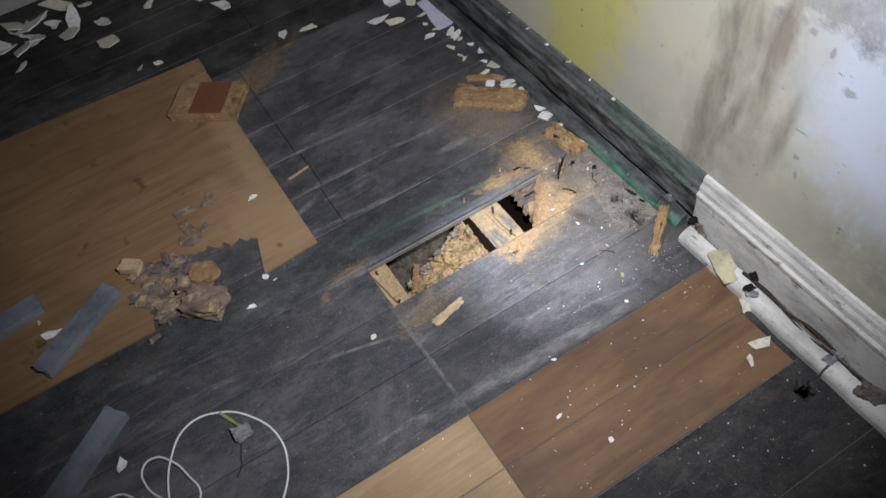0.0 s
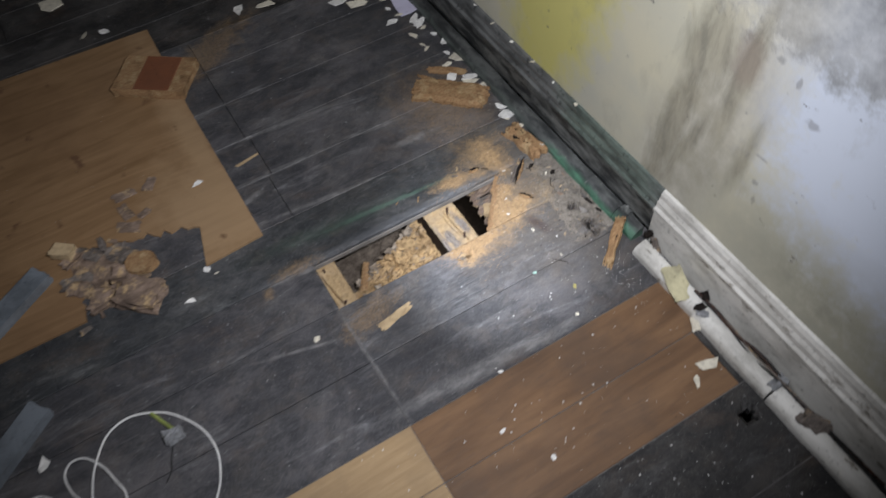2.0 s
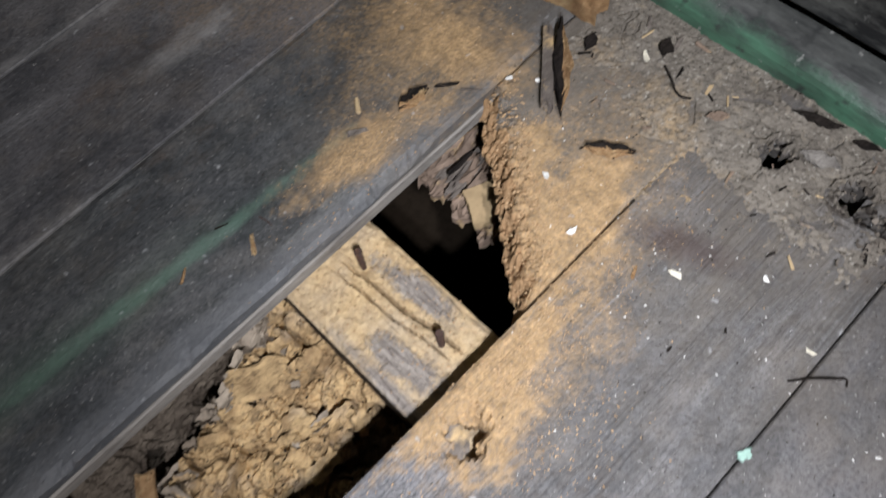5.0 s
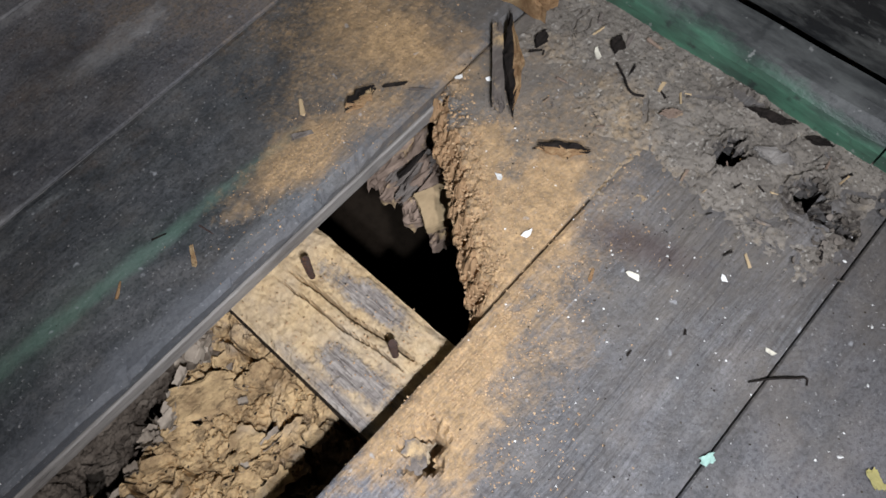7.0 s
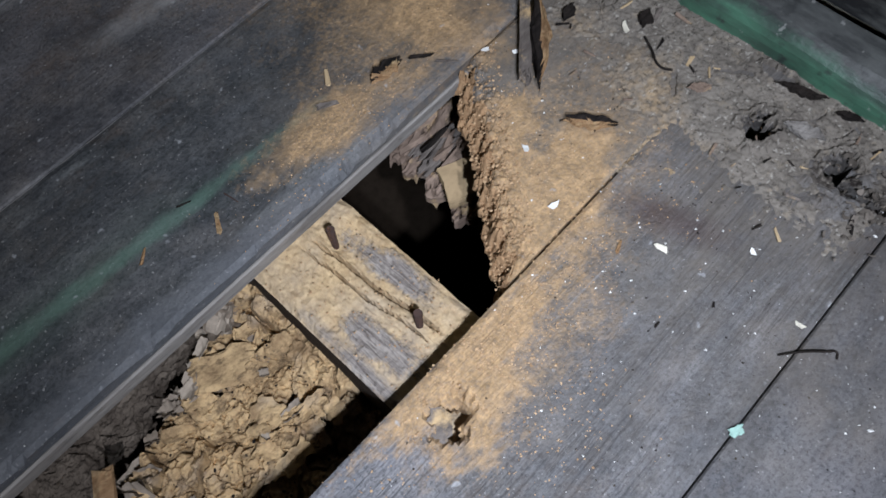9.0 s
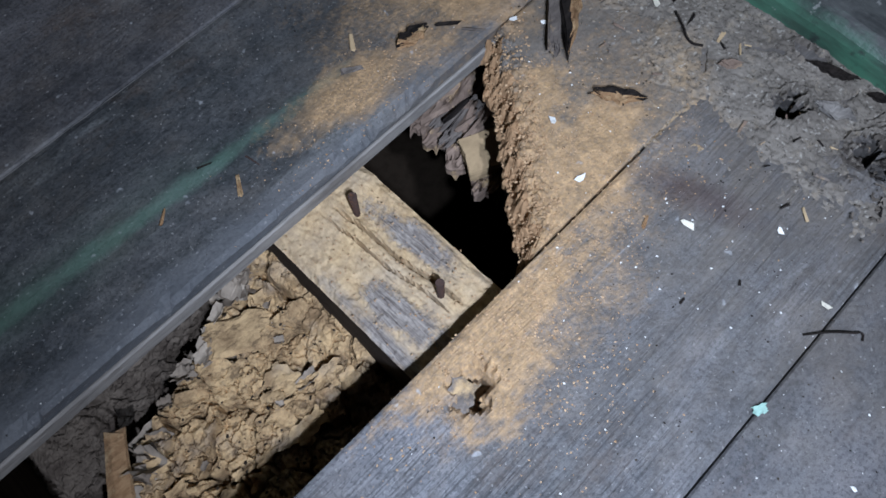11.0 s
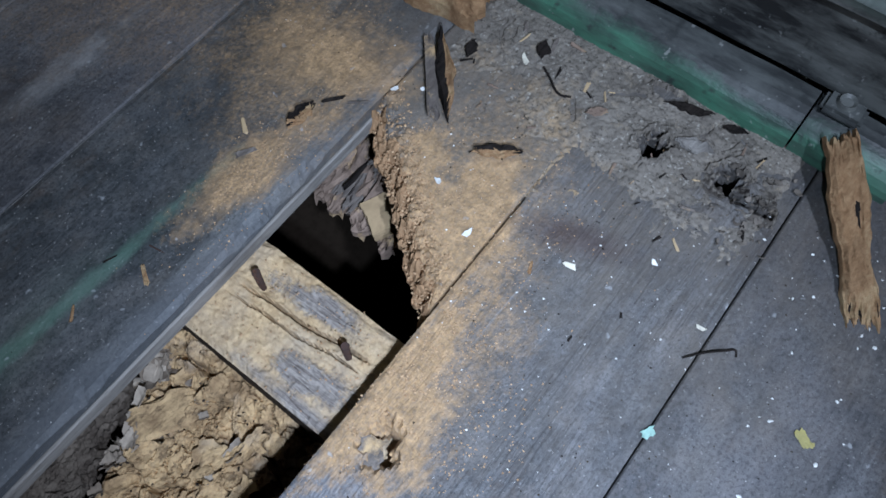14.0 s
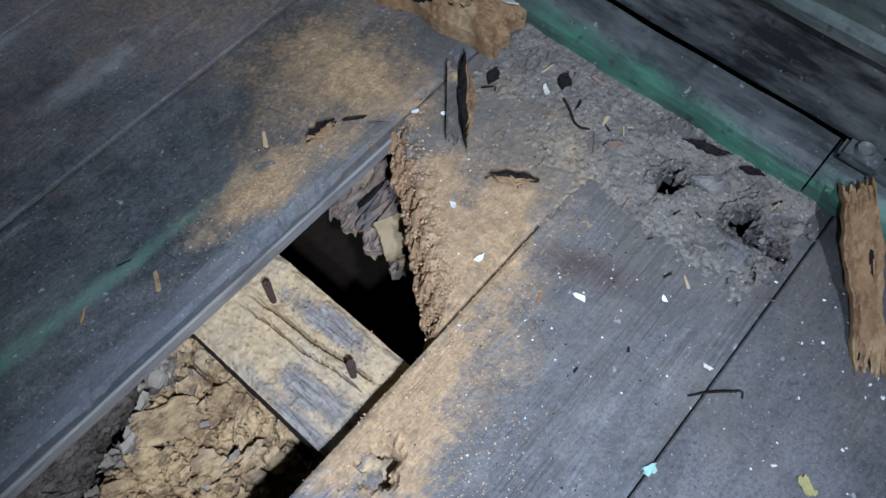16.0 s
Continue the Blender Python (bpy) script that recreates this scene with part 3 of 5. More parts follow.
end_block = empty("trim_block", Matrix(), "small grey-green end block with a round boss on the trim", "trim block")
part("block", box(0.676, 0.6965, -0.162, -0.1315, 0.0335, 0.041, 0.003, 2), green_bead, end_block)
ring = bmesh.new()
bmesh.ops.create_cone(ring, cap_ends=True, segments=20, radius1=0.0072, radius2=0.0062, depth=0.004, matrix=Matrix.Translation((0.688, -0.146, 0.043)))
inner = bmesh.ops.inset_region(ring, faces=[f for f in ring.faces if f.normal.z > 0.9], thickness=0.0022, depth=-0.002)
part("boss", ring, black_board, end_block, "round boss under worn green paint")

# the floor: boards along x, ending on the joist at x = 0
floor = empty("floor", Matrix(), "old dark-painted wooden board floor with a missing board", "floor", kind="structure")
EDGES = [-2.1, -1.93, -1.77, -1.61, -1.45, -1.29, -1.13, -0.97, -0.79, -0.605, -0.462, -0.325, -0.157, 0.0, 0.14, 0.296, 0.452, 0.606, 0.76, 0.915, 1.07, 1.225, 1.38, 1.53, 1.68, 1.83, 1.93]


def plank(x0, x1, y0, y1, material, drop=0.0, label=""):
    g = 0.0008
    return part("plank", box(x0 + 0.0006, x1 - 0.0006, y0 + g, y1 - g, -T - drop, -drop, 0.0012), material, floor, label)


def holed(u, v, pits):
    """How deep inside the nearest rotten pit a place lies: below 0 is open."""
    best = 9.0
    for x, y, rx, ry in pits:
        d = math.hypot((u - x) / rx, (v - y) / ry) + 0.75 * noise.noise((u * 120, v * 120, 3)) + 0.35 * noise.noise((u * 310, v * 310, 8))
        best = min(best, d - 1)
    return best


def rotten_plank(x0, x1, y0, y1, step, pits, humps, tear, materials, label, dents=()):
    """A board with rotten holes, raised crumbling places and, where tear is set, a broken end."""
    bm = bmesh.new()
    nx, ny = int((x1 - x0) / step), int((y1 - y0) / step)
    rows = []
    for j in range(ny + 1):
        v = y0 + (y1 - y0) * j / ny
        start = x0
        if tear:
            start = x0 + 0.80 * v + 0.018 * noise.noise((v * 38, 2, 1)) + 0.008 * noise.noise((v * 130, 4, 1)) + 0.0025 * noise.noise((v * 300, 6, 1))
        row = []
        for i in range(nx + 1):
            u = start + (x1 - start) * (i / nx) ** (2.0 if tear else 1.0)
            z = 0.0007 * noise.noise((u * 60, v * 60, 1))
            z -= 0.006 * smooth(0.5, 0.0, holed(u, v, pits)) if pits else 0
            for hx, hy, hr, hh in humps:
                z += hh * smooth(hr, 0, math.hypot(u - hx, v - hy)) * (0.5 + 0.5 * noise.noise((u * 90, v * 90, 7)) + 0.4 * noise.noise((u * 220, v * 220, 9)))
            for hx, hy, rx, ry, deep in dents:
                d = math.hypot((u - hx) / rx, (v - hy) / ry) + 0.6 * noise.noise((u * 110, v * 110, 21)) + 0.3 * noise.noise((u * 290, v * 290, 22))
                z -= deep * smooth(1.12, 0.88, d) * (0.6 + 0.4 * (u - hx) / rx)
            if tear:
                d = (u - start) / 0.018
                z -= 0.020 * (1 - smooth(0, 1, d + 0.5 * noise.noise((u * 110, v * 110, 11)) + 0.25 * noise.noise((u * 300, v * 300, 12)))) if d < 1.7 else 0
                z += (0.006 * noise.noise((u * 130, v * 130, 5)) + 0.004 * noise.noise((u * 300, v * 300, 7)) + 0.002 * noise.noise((u * 620, v * 620, 6))) * smooth(2.4, 0.3, d)
            edge = min(v - y0, y1 - v)
            z -= 0.0012 * smooth(0.0022, 0, edge - 0.0012 * noise.noise((u * 80, v * 80, 13)))
            row.append(bm.verts.new((u, v, z)))
        rows.append(row)
    for a, b in zip(rows, rows[1:]):
        for i in range(nx):
            c = (a[i].co + b[i + 1].co) / 2
            if pits and holed(c.x, c.y, pits) < 0:
                continue
            f = bm.faces.new((a[i], a[i + 1], b[i + 1], b[i]))
            f.material_index = 1 if tear and (a[i].co.x - a[0].co.x) < 0.016 + 0.006 * noise.noise((a[i].co.y * 90, a[i].co.x * 90, 3)) else 0
    rim = [e for e in bm.edges if e.is_boundary]
    made = bmesh.ops.extrude_edge_only(bm, edges=rim)["geom"]
    for v in made:
        if isinstance(v, bmesh.types.BMVert):
            v.co.z = -T
    bmesh.ops.recalc_face_normals(bm, faces=bm.faces)
    return part("plank", bm, materials, floor, label)


rnd = random.Random(5)
for y0, y1 in zip(EDGES, EDGES[1:]):
    mid = (y0 + y1) / 2
    if y0 == 0.0:
        plank(WEST, 0.0, y0, y1, grey_paint)
        rotten_plank(0.392, 0.711, y0 + 0.0015, y1 - 0.0015, 0.0013, [(0.59, 0.02, 0.004, 0.003)], [(0.62, 0.05, 0.03, 0.004), (0.53, 0.03, 0.02, 0.003)], True, [dirt_wood, frass_mat], "rotten floor board broken off at the hole")
    elif y0 == -0.157:
        plank(WEST, 0.0, y0, y1, grey_paint)
        rotten_plank(0.0007, 0.711, y0 + 0.0004, y1 - 0.0006, 0.0027, [(0.606, -0.050, 0.013, 0.010), (0.616, -0.108, 0.012, 0.008), (0.606, -0.128, 0.006, 0.018), (0.314, -0.031, 0.0115, 0.009)],
                     [(0.602, -0.118, 0.04, 0.010), (0.62, -0.06, 0.03, 0.004)], False, [worn_paint], "worn grey floor board with rotten holes", [(0.311, -0.028, 0.019, 0.013, 0.004)])
    elif y0 in (-0.605, -0.462):
        plank(WEST, 0.0, y0, y1, tan_wood, label="scrubbed tan floor board")
        plank(0.0, 0.655 if y0 == -0.462 else 0.62, y0, y1, brown_wood, label="worn brown floor board")
        plank(0.655 if y0 == -0.462 else 0.62, FACE, y0, y1, dark_paint, 0.0008)
    elif y0 == -0.325:
        plank(WEST, 0.0, y0, y1, grey_paint)
        plank(0.0, FACE, y0, y1, grey_paint)
    elif y0 == 0.14:
        plank(WEST, -0.6, y0, y1, back_paint)
        nib = random.Random(3)
        rotten_plank(-0.5993, 0.711, y0 + 0.0004, y1 - 0.0008, 0.0042, [], [], False, [back_paint], "green-grey painted floor board behind the hole",
                     [(nib.uniform(-0.05, 0.62), y0 + nib.uniform(0.0, 0.003), nib.uniform(0.006, 0.022), nib.uniform(0.002, 0.005), nib.uniform(0.002, 0.005)) for _ in range(26)])
    elif y0 == -0.79:
        plank(WEST, 0.1, y0, y1, dark_paint)
        rotten_plank(0.1007, 0.711, y0 + 0.0012, y1 - 0.0012, 0.0075, [(0.589, -0.664, 0.016, 0.013)], [], False, [dark_paint], "black floor board with a bored hole")
    elif mid < -0.79:
        x = rnd.uniform(-1.2, 0.4)
        plank(WEST, x, y0, y1, dark_paint)
        plank(x, FACE, y0, y1, dark_paint)
    elif mid < 1.1:
        x = rnd.choice((0.02, 0.02, 0.03))
        plank(WEST, x, y0, y1, grey_paint)
        plank(x, FACE, y0, y1, grey_paint)
    else:
        x = rnd.uniform(-0.9, 0.3)
        plank(WEST, x, y0, y1, dark_paint)
        plank(x, FACE, y0, y1, dark_paint)

# dust that has packed the old joints
seam_dust = crumb_stuff("packed_dust", (0.085, 0.083, 0.08), (0.17, 0.165, 0.16))
for y in EDGES[1:-1]:
    if y not in (-0.157, 0.0, 0.14):
        part("joint_dust", box(WEST, FACE - 0.03, y - 0.003, y + 0.003, -0.018, -0.0021), seam_dust, floor)
part("joint_dust", box(-0.003, 0.003, -0.605, -0.003, -0.018, -0.0012), seam_dust, floor)

# dirt and rot crusted on the boards by the trim
PITS = [(0.606, -0.050, 0.012, 0.010), (0.616, -0.108, 0.012, 0.009), (0.604, -0.128, 0.007, 0.017), (0.652, -0.036, 0.005, 0.012)]
bm = bmesh.new()
NX, NY = 150, 290
CRACKS = [((0.552, -0.036), (0.562, -0.052)), ((0.562, -0.052), (0.556, -0.062)), ((0.556, -0.062), (0.562, -0.074)), ((0.585, -0.118), (0.603, -0.130)), ((0.603, -0.130), (0.632, -0.126)),
          ((0.632, -0.126), (0.640, -0.142)), ((0.590, 0.010), (0.606, 0.020)), ((0.628, 0.0), (0.642, -0.022)), ((0.575, -0.095), (0.588, -0.122))]


def crack_distance(u, v):
    best = 1.0
    for (ax, ay), (bx, by) in CRACKS:
        k = min(1.0, max(0.0, ((u - ax) * (bx - ax) + (v - ay) * (by - ay)) / ((bx - ax) ** 2 + (by - ay) ** 2)))
        best = min(best, math.hypot(u - ax - k * (bx - ax), v - ay - k * (by - ay)))
    return best



rows = []
for j in range(NY + 1):
    v = -0.152 + 0.288 * j / NY
    row = []
    for i in range(NX + 1):
        u = 0.515 + 0.150 * i / NX
        big = noise.noise((u * 22, v * 22, 31))
        z = -0.0022 + 0.0042 * smooth(0.0, 0.075, u - 0.525 - 0.25 * max(0.0, v) - 0.04 * big) * smooth(0.0, 0.012, v + 0.152) * smooth(0.0, 0.012, 0.136 - v)
        z += 0.0016 * big + 0.0022 * noise.noise((u * 240, v * 240, 37)) * smooth(0.075, 0.02, u - 0.52 - 0.25 * max(0.0, v)) + 0.0012 * noise.noise((u * 70, v * 70, 32)) + 0.0009 * noise.noise((u * 190, v * 190, 33)) + 0.0006 * noise.noise((u * 430, v * 430, 34))
        w = noise.noise_vector((u * 50, v * 50, 35)) * 0.5
        near, cells = noise.voronoi(Vector((u * 30 + w.x, v * 30 + w.y, 0.3)))
        z -= 0.0032 * smooth(0.035, 0.0, near[1] - near[0]) * smooth(0.12, 0.3, noise.noise((u * 26, v * 26, 36)))
        z -= 0.0048 * smooth(0.0026, 0.0006, crack_distance(u, v) + 0.0016 * noise.noise((u * 180, v * 180, 41)))
        d = holed(u, v, PITS)
        z += 0.0035 * smooth(0.9, 0.3, d) - 0.007 * smooth(0.3, 0.0, d)
        row.append(bm.verts.new((u, v, z)))
    rows.append(row)
for a, b in zip(rows, rows[1:]):
    for i in range(NX):
        c = (a[i].co + b[i + 1].co) / 2
        if c.z > -0.0035 and holed(c.x, c.y, PITS) > 0:
            bm.faces.new((a[i], a[i + 1], b[i + 1], b[i]))
bmesh.ops.delete(bm, geom=[v for v in bm.verts if not v.link_faces], context="VERTS")
n = Nodes("crusted_dirt", 0.92, 0.1)
crusted = n.mix(n.ramp(n.noise(26, detail=6, rough=0.7), 0.36, 0.64), (0.13, 0.115, 0.098), (0.235, 0.21, 0.178))
crusted = n.mix(n.math("MULTIPLY", n.ramp(n.noise(120, detail=5, rough=0.75), 0.52, 0.66), 0.5), crusted, (0.075, 0.065, 0.056))
crusted = n.mix(n.math("MULTIPLY", n.patch((0.53, 0.03, 0), (0.05, 0.08, 0.3), (0, 0, -20), 1.8, 0.5), n.ramp(n.noise(200, detail=3), 0.4, 0.6, 0.2, 0.8)), crusted, (0.42, 0.30, 0.17))
crusted = n.mix(n.math("MULTIPLY", n.ramp(n.noise(260, detail=2), 0.62, 0.68), 0.6), crusted, (0.40, 0.375, 0.33))
crusted = n.mix(n.math("MULTIPLY", n.ramp(n.noise(330, detail=3, rough=0.7), 0.56, 0.66), 0.75), crusted, (0.045, 0.038, 0.032))
crusted = n.mix(n.math("MULTIPLY", n.ramp(n.noise(85, detail=6, rough=0.8), 0.55, 0.66), 0.6), crusted, (0.30, 0.25, 0.185))
crusted = n.mix(n.math("MULTIPLY", n.patch((0.606, -0.122, 0), (0.016, 0.030, 0.3), (0, 0, 0), 1.5, 0.4), n.ramp(n.noise(150, detail=4), 0.42, 0.58)), crusted, (0.028, 0.023, 0.02))
tagged(linked("crusted_dirt", bm, n.done(crusted, n.math("ADD", n.noise(160, detail=5, rough=0.75), n.noise(60, detail=4)), 0.0014, 0.7)), "grey-brown crust of dirt and rot on the boards by the trim", "dirt", kind="stuff")

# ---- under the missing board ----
# shade on the upright joist faces, put into the colour as dark brown
joist_side = timber("shaded_joist_side", (0.028, 0.020, 0.015), (0.065, 0.048, 0.036), (0.016, 0.012, 0.010), 2.0, 0.9, 0.0, (6, 1, 6), 0.002)


def joist(x0, x1, depth, seed, label):
    """A rough joist: a long timber whose top is cracked and eaten where it lies open."""
    bm = bmesh.new()
    cols = 88
    ys = [SOUTH, -1.0, -0.3] + [-0.06 + 0.26 * i / 120 for i in range(121)] + [0.5, 1.2, NORTH]
    lines = []
    for v in ys:
        line = []
        for i in range(cols + 1):
            u = x0 + (x1 - x0) * i / cols
            z = -T - 0.0015
            if -0.05 < v < 0.19:
                z += 0.0016 * noise.noise((u * 50 + seed, v * 20, 1)) + 0.0012 * noise.noise((u * 160, v * 60, seed)) + 0.0010 * noise.noise((u * 380, v * 260, seed + 4)) - 0.0016
                s = (u - x0) / (x1 - x0) + 0.022 * noise.noise((v * 34, u * 20, seed)) + 0.008 * noise.noise((v * 160, u * 20, seed))
                for at, w, deep in ((0.62, 0.022, 0.013), (0.50, 0.013, 0.008)):
                    z -= deep * smooth(w, 0.0, abs(s - at - 0.10 * (0.08 - v) / 0.08)) * smooth(0.015, 0.03, v) * smooth(0.135, 0.11, v)
                z -= 0.0035 * smooth(0.56, 0.66, s) * smooth(0.95, 0.85, s) * smooth(0.03, 0.05, v) * smooth(0.13, 0.11, v)
                z -= 0.005 * smooth(0.006, 0, min(u - x0, x1 - u)) * (0.5 + 0.5 * noise.noise((v * 90, u * 10, seed)))
            line.append(bm.verts.new((u, v, min(z, -T - 0.0005))))
        lines.append(line)
    for a, b in zip(lines, lines[1:]):
        for i in range(cols):
            bm.faces.new((a[i], a[i + 1], b[i + 1], b[i]))
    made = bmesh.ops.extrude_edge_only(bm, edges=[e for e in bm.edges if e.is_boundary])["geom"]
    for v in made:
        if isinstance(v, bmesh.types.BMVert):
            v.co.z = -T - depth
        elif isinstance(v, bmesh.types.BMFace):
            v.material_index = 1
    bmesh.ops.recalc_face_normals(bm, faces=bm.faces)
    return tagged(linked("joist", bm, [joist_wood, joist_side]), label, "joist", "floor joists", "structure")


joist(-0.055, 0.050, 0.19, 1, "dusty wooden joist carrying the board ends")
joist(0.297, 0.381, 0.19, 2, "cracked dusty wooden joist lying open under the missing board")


def nail(m, length, lean):
    """A rusty bent nail with its flat head."""
    bm = bmesh.new()
    rings = []
    for k in range(7):
        s = k / 6
        r = 0.0024 + 0.0007 * s
        rings.append([bm.verts.new((r * math.cos(a) + lean * s * s * length, r * math.sin(a), length * s)) for a in [math.pi / 4 * q for q in range(8)]])
    for a, b in zip(rings, rings[1:]):
        for i in range(8):
            bm.faces.new((a[i], a[(i + 1) % 8], b[(i + 1) % 8], b[i]))
    bm.faces.new(rings[-1])
    ob = empty("nail", m, "rusty bent nail standing in the open joist", "nail", "nails in the joists")
    part("shank", bm, rust, ob)
    head = bmesh.new()
    bmesh.ops.create_cone(head, cap_ends=True, segments=10, radius1=0.0034, radius2=0.0028, depth=0.0014, matrix=Matrix.Translation((lean * length, 0, length)))
    part("head", head, rust, ob)
    return ob


nail(pose(0.352, 0.116, -T - 0.006, 0, 0, 60), 0.019, 0.25)
nail(pose(0.349, 0.031, -T - 0.006, 0, 0, 50), 0.017, 0.25)
nail(pose(0.018, 0.124, -T - 0.004, 0, 0, 120), 0.008, 0.3)
nail(pose(0.022, 0.020, -T - 0.004, 0, 0, 40), 0.008, 0.3)

# the heap of wood waste between the joists
def ridge_side(u, v):
    """How far a place lies behind the line where the heap breaks off to bare soil."""
    return v - (0.151 + 0.43 * (u - 0.20)) + 0.010 * noise.noise((u * 60, v * 60, 17)) + 0.004 * noise.noise((u * 190, v * 190, 18))


def heap_height(u, v):
    d = ridge_side(u, v)
    return -0.124 + 0.016 * smooth(0.08, 0.28, u) + 0.006 * smooth(0.024, 0.0, abs(d)) - 0.038 * smooth(0.0, 0.016, d)


def plates(u, v, scale, seed, tilt, step, crack, width):
    """One size of broken plates: each cell lies at its own height and slope, with open cracks between some of them."""
    w = noise.noise_vector((u * scale * 1.4, v * scale * 1.4, seed)) * 0.45 + noise.noise_vector((u * scale * 5, v * scale * 5, seed + 3)) * 0.12
    q = Vector((u * scale + v * scale * 0.4 + w.x, v * scale * 1.25 - u * scale * 0.3 + w.y, seed + 0.5))
    near, cells = noise.voronoi(q)
    c = cells[0]
    k = noise.cell_vector(c * 3.7)
    z = step * (k.x - 0.5) + ((q.x - c.x) * (k.y - 0.5) + (q.y - c.y) * (k.z - 0.5)) * tilt
    return z - crack * smooth(width, 0.0, near[1] - near[0]) * smooth(0.15, 0.4, k.y + 0.3 * noise.noise((u * 70, v * 70, seed)))


def heap_surface(u, v):
    z = heap_height(u, v)
    calm = 1 - 0.75 * smooth(0.0, 0.012, ridge_side(u, v))
    z += calm * (plates(u, v, 23, 1, 0.020, 0.012, 0.020, 0.075) + plates(u, v, 62, 5, 0.006, 0.003, 0.005, 0.10))
    z += 0.020 * smooth(0.258, 0.294, u + 0.012 * noise.noise((v * 70, 4, 4))) * smooth(0.02, 0.07, v)
    return z + 0.004 * noise.noise((u * 30, v * 30, 2)) + 0.0030 * noise.noise((u * 130, v * 200, 6)) + 0.0018 * noise.noise((u * 380, v * 420, 9))


bm = bmesh.new()
NX, NY = 270, 260
grid = []
for j in range(NY + 1):
    v = -0.02 + 0.26 * j / NY
    row = []
    for i in range(NX + 1):
        u = 0.0508 + 0.2460 * i / NX
        z = heap_surface(u, v) - 0.012 * smooth(0.016, 0.0, u - 0.052 + 0.006 * noise.noise((v * 90, 3, 3)))
        row.append(bm.verts.new((u, v, z)))
    grid.append(row)
for a, b in zip(grid, grid[1:]):
    for i in range(NX):
        bm.faces.new((a[i], a[i + 1], b[i + 1], b[i]))
made = bmesh.ops.extrude_edge_only(bm, edges=[e for e in bm.edges if e.is_boundary])["geom"]
for v in made:
    if isinstance(v, bmesh.types.BMVert):
        v.co.z = -0.5
n = Nodes("heap_of_waste", 0.9, 0.15)
heap_tone = n.mix(n.ramp(n.noise(40, detail=6, rough=0.7), 0.36, 0.58), (0.27, 0.18, 0.095), (0.55, 0.385, 0.20))
heap_tone = n.mix(n.math("MULTIPLY", n.ramp(n.noise(24, detail=5), 0.54, 0.68), 0.5), heap_tone, (0.30, 0.26, 0.22))
heap_tone = n.mix(n.math("MULTIPLY", n.ramp(n.noise(120, (0.6, 1, 1), 5, 0.75), 0.52, 0.64), 0.75), heap_tone, (0.11, 0.075, 0.045))
soil_tone = n.mix(n.ramp(n.noise(45, detail=6, rough=0.7), 0.35, 0.65), (0.07, 0.055, 0.043), (0.17, 0.14, 0.11))
heap_tone = n.mix(n.patch((0.16, 0.222, -0.1), (0.22, 0.078, 0.4), (0, 0, 23), 0.3, 0.06, n.noise(60, detail=5, rough=0.7)), heap_tone, soil_tone)
heap_mat = n.done(heap_tone, n.math("ADD", n.noise(150, detail=5, rough=0.7), n.noise(60, (0.4, 1.6, 1), 4)), 0.003, 0.8)
tagged(linked("wood_waste", bm, heap_mat), "heap of crumbled termite-eaten wood between the joists", "debris", kind="stuff")


def torn_sheet(bm, m, long, wide, thick, rnd, curl):
    """One torn plate of eaten wood or papery skin: a ragged, bent sheet with thickness."""
    na, nb = 8, 5
    seed = rnd.uniform(0, 90)
    skins = []
    for lift in (thick, 0.0):
        rows = []
        for j in range(nb + 1):
            row = []
            for i in range(na + 1):
                a, b = i / na - 0.5, j / nb - 0.5
                e = max(abs(a), abs(b)) * 2
                x = a * long * (1 + 0.35 * noise.noise((b * 5, seed, 1)) * e) + 0.05 * long * noise.noise((b * 9, seed, 7))
                y = b * wide * (1 + 0.5 * noise.noise((a * 5, seed, 2)) * e)
                z = curl * wide * (b * b * 2 + 0.4 * a * b) + 0.10 * wide * noise.noise((a * 4, b * 4, seed)) + lift
                row.append(bm.verts.new(m @ Vector((x, y, z))))
            rows.append(row)
        skins.append(rows)
    top, low = skins
    for j in range(nb):
        for i in range(na):
            bm.faces.new((top[j][i], top[j][i + 1], top[j + 1][i + 1], top[j + 1][i]))
            bm.faces.new((low[j][i], low[j + 1][i], low[j + 1][i + 1], low[j][i + 1]))
    loop = [(0, i) for i in range(na)] + [(j, na) for j in range(nb)] + [(nb, i) for i in range(na, 0, -1)] + [(j, 0) for j in range(nb, 0, -1)]
    for (a, b), (c, d) in zip(loop, loop[1:] + loop[:1]):
        bm.faces.new((low[a][b], low[c][d], top[c][d], top[a][b]))


for name, mat_, count, seed, label in (("tan_plates", heap_mat, 46, 3, "torn tan plates of eaten wood on the waste heap"), ("papery_skins", grey_flake, 40, 4, "curled grey papery skins on the waste heap")):
    rnd = random.Random(seed)
    bm = bmesh.new()
    for k in range(count):
        u, v = rnd.uniform(0.085, 0.288), rnd.uniform(0.045, 0.185)
        long, curl = rnd.choice((0.008, 0.012, 0.018, 0.026)) * rnd.uniform(0.8, 1.1), rnd.uniform(-0.3, 0.5)
        if name == "papery_skins":
            if rnd.random() < 0.7:
                v = 0.146 + 0.43 * (u - 0.20) + rnd.gauss(0, 0.005)
            elif ridge_side(u, v) > 0.0:
                continue
            curl = rnd.uniform(0.3, 1.8)
        elif ridge_side(u, v) > -0.004:
            continue
        m = pose(u, v, heap_height(u, v) + rnd.uniform(0.002, 0.008), rnd.gauss(0, 14), rnd.gauss(0, 14), rnd.gauss(-35, 40))
        torn_sheet(bm, m, long, long * rnd.uniform(0.4, 0.8), 0.0022 if name == "tan_plates" else 0.0008, rnd, curl)
    tagged(linked(name, bm, mat_), label, "debris", kind="stuff")
rnd = random.Random(6)
verts, faces = [], []
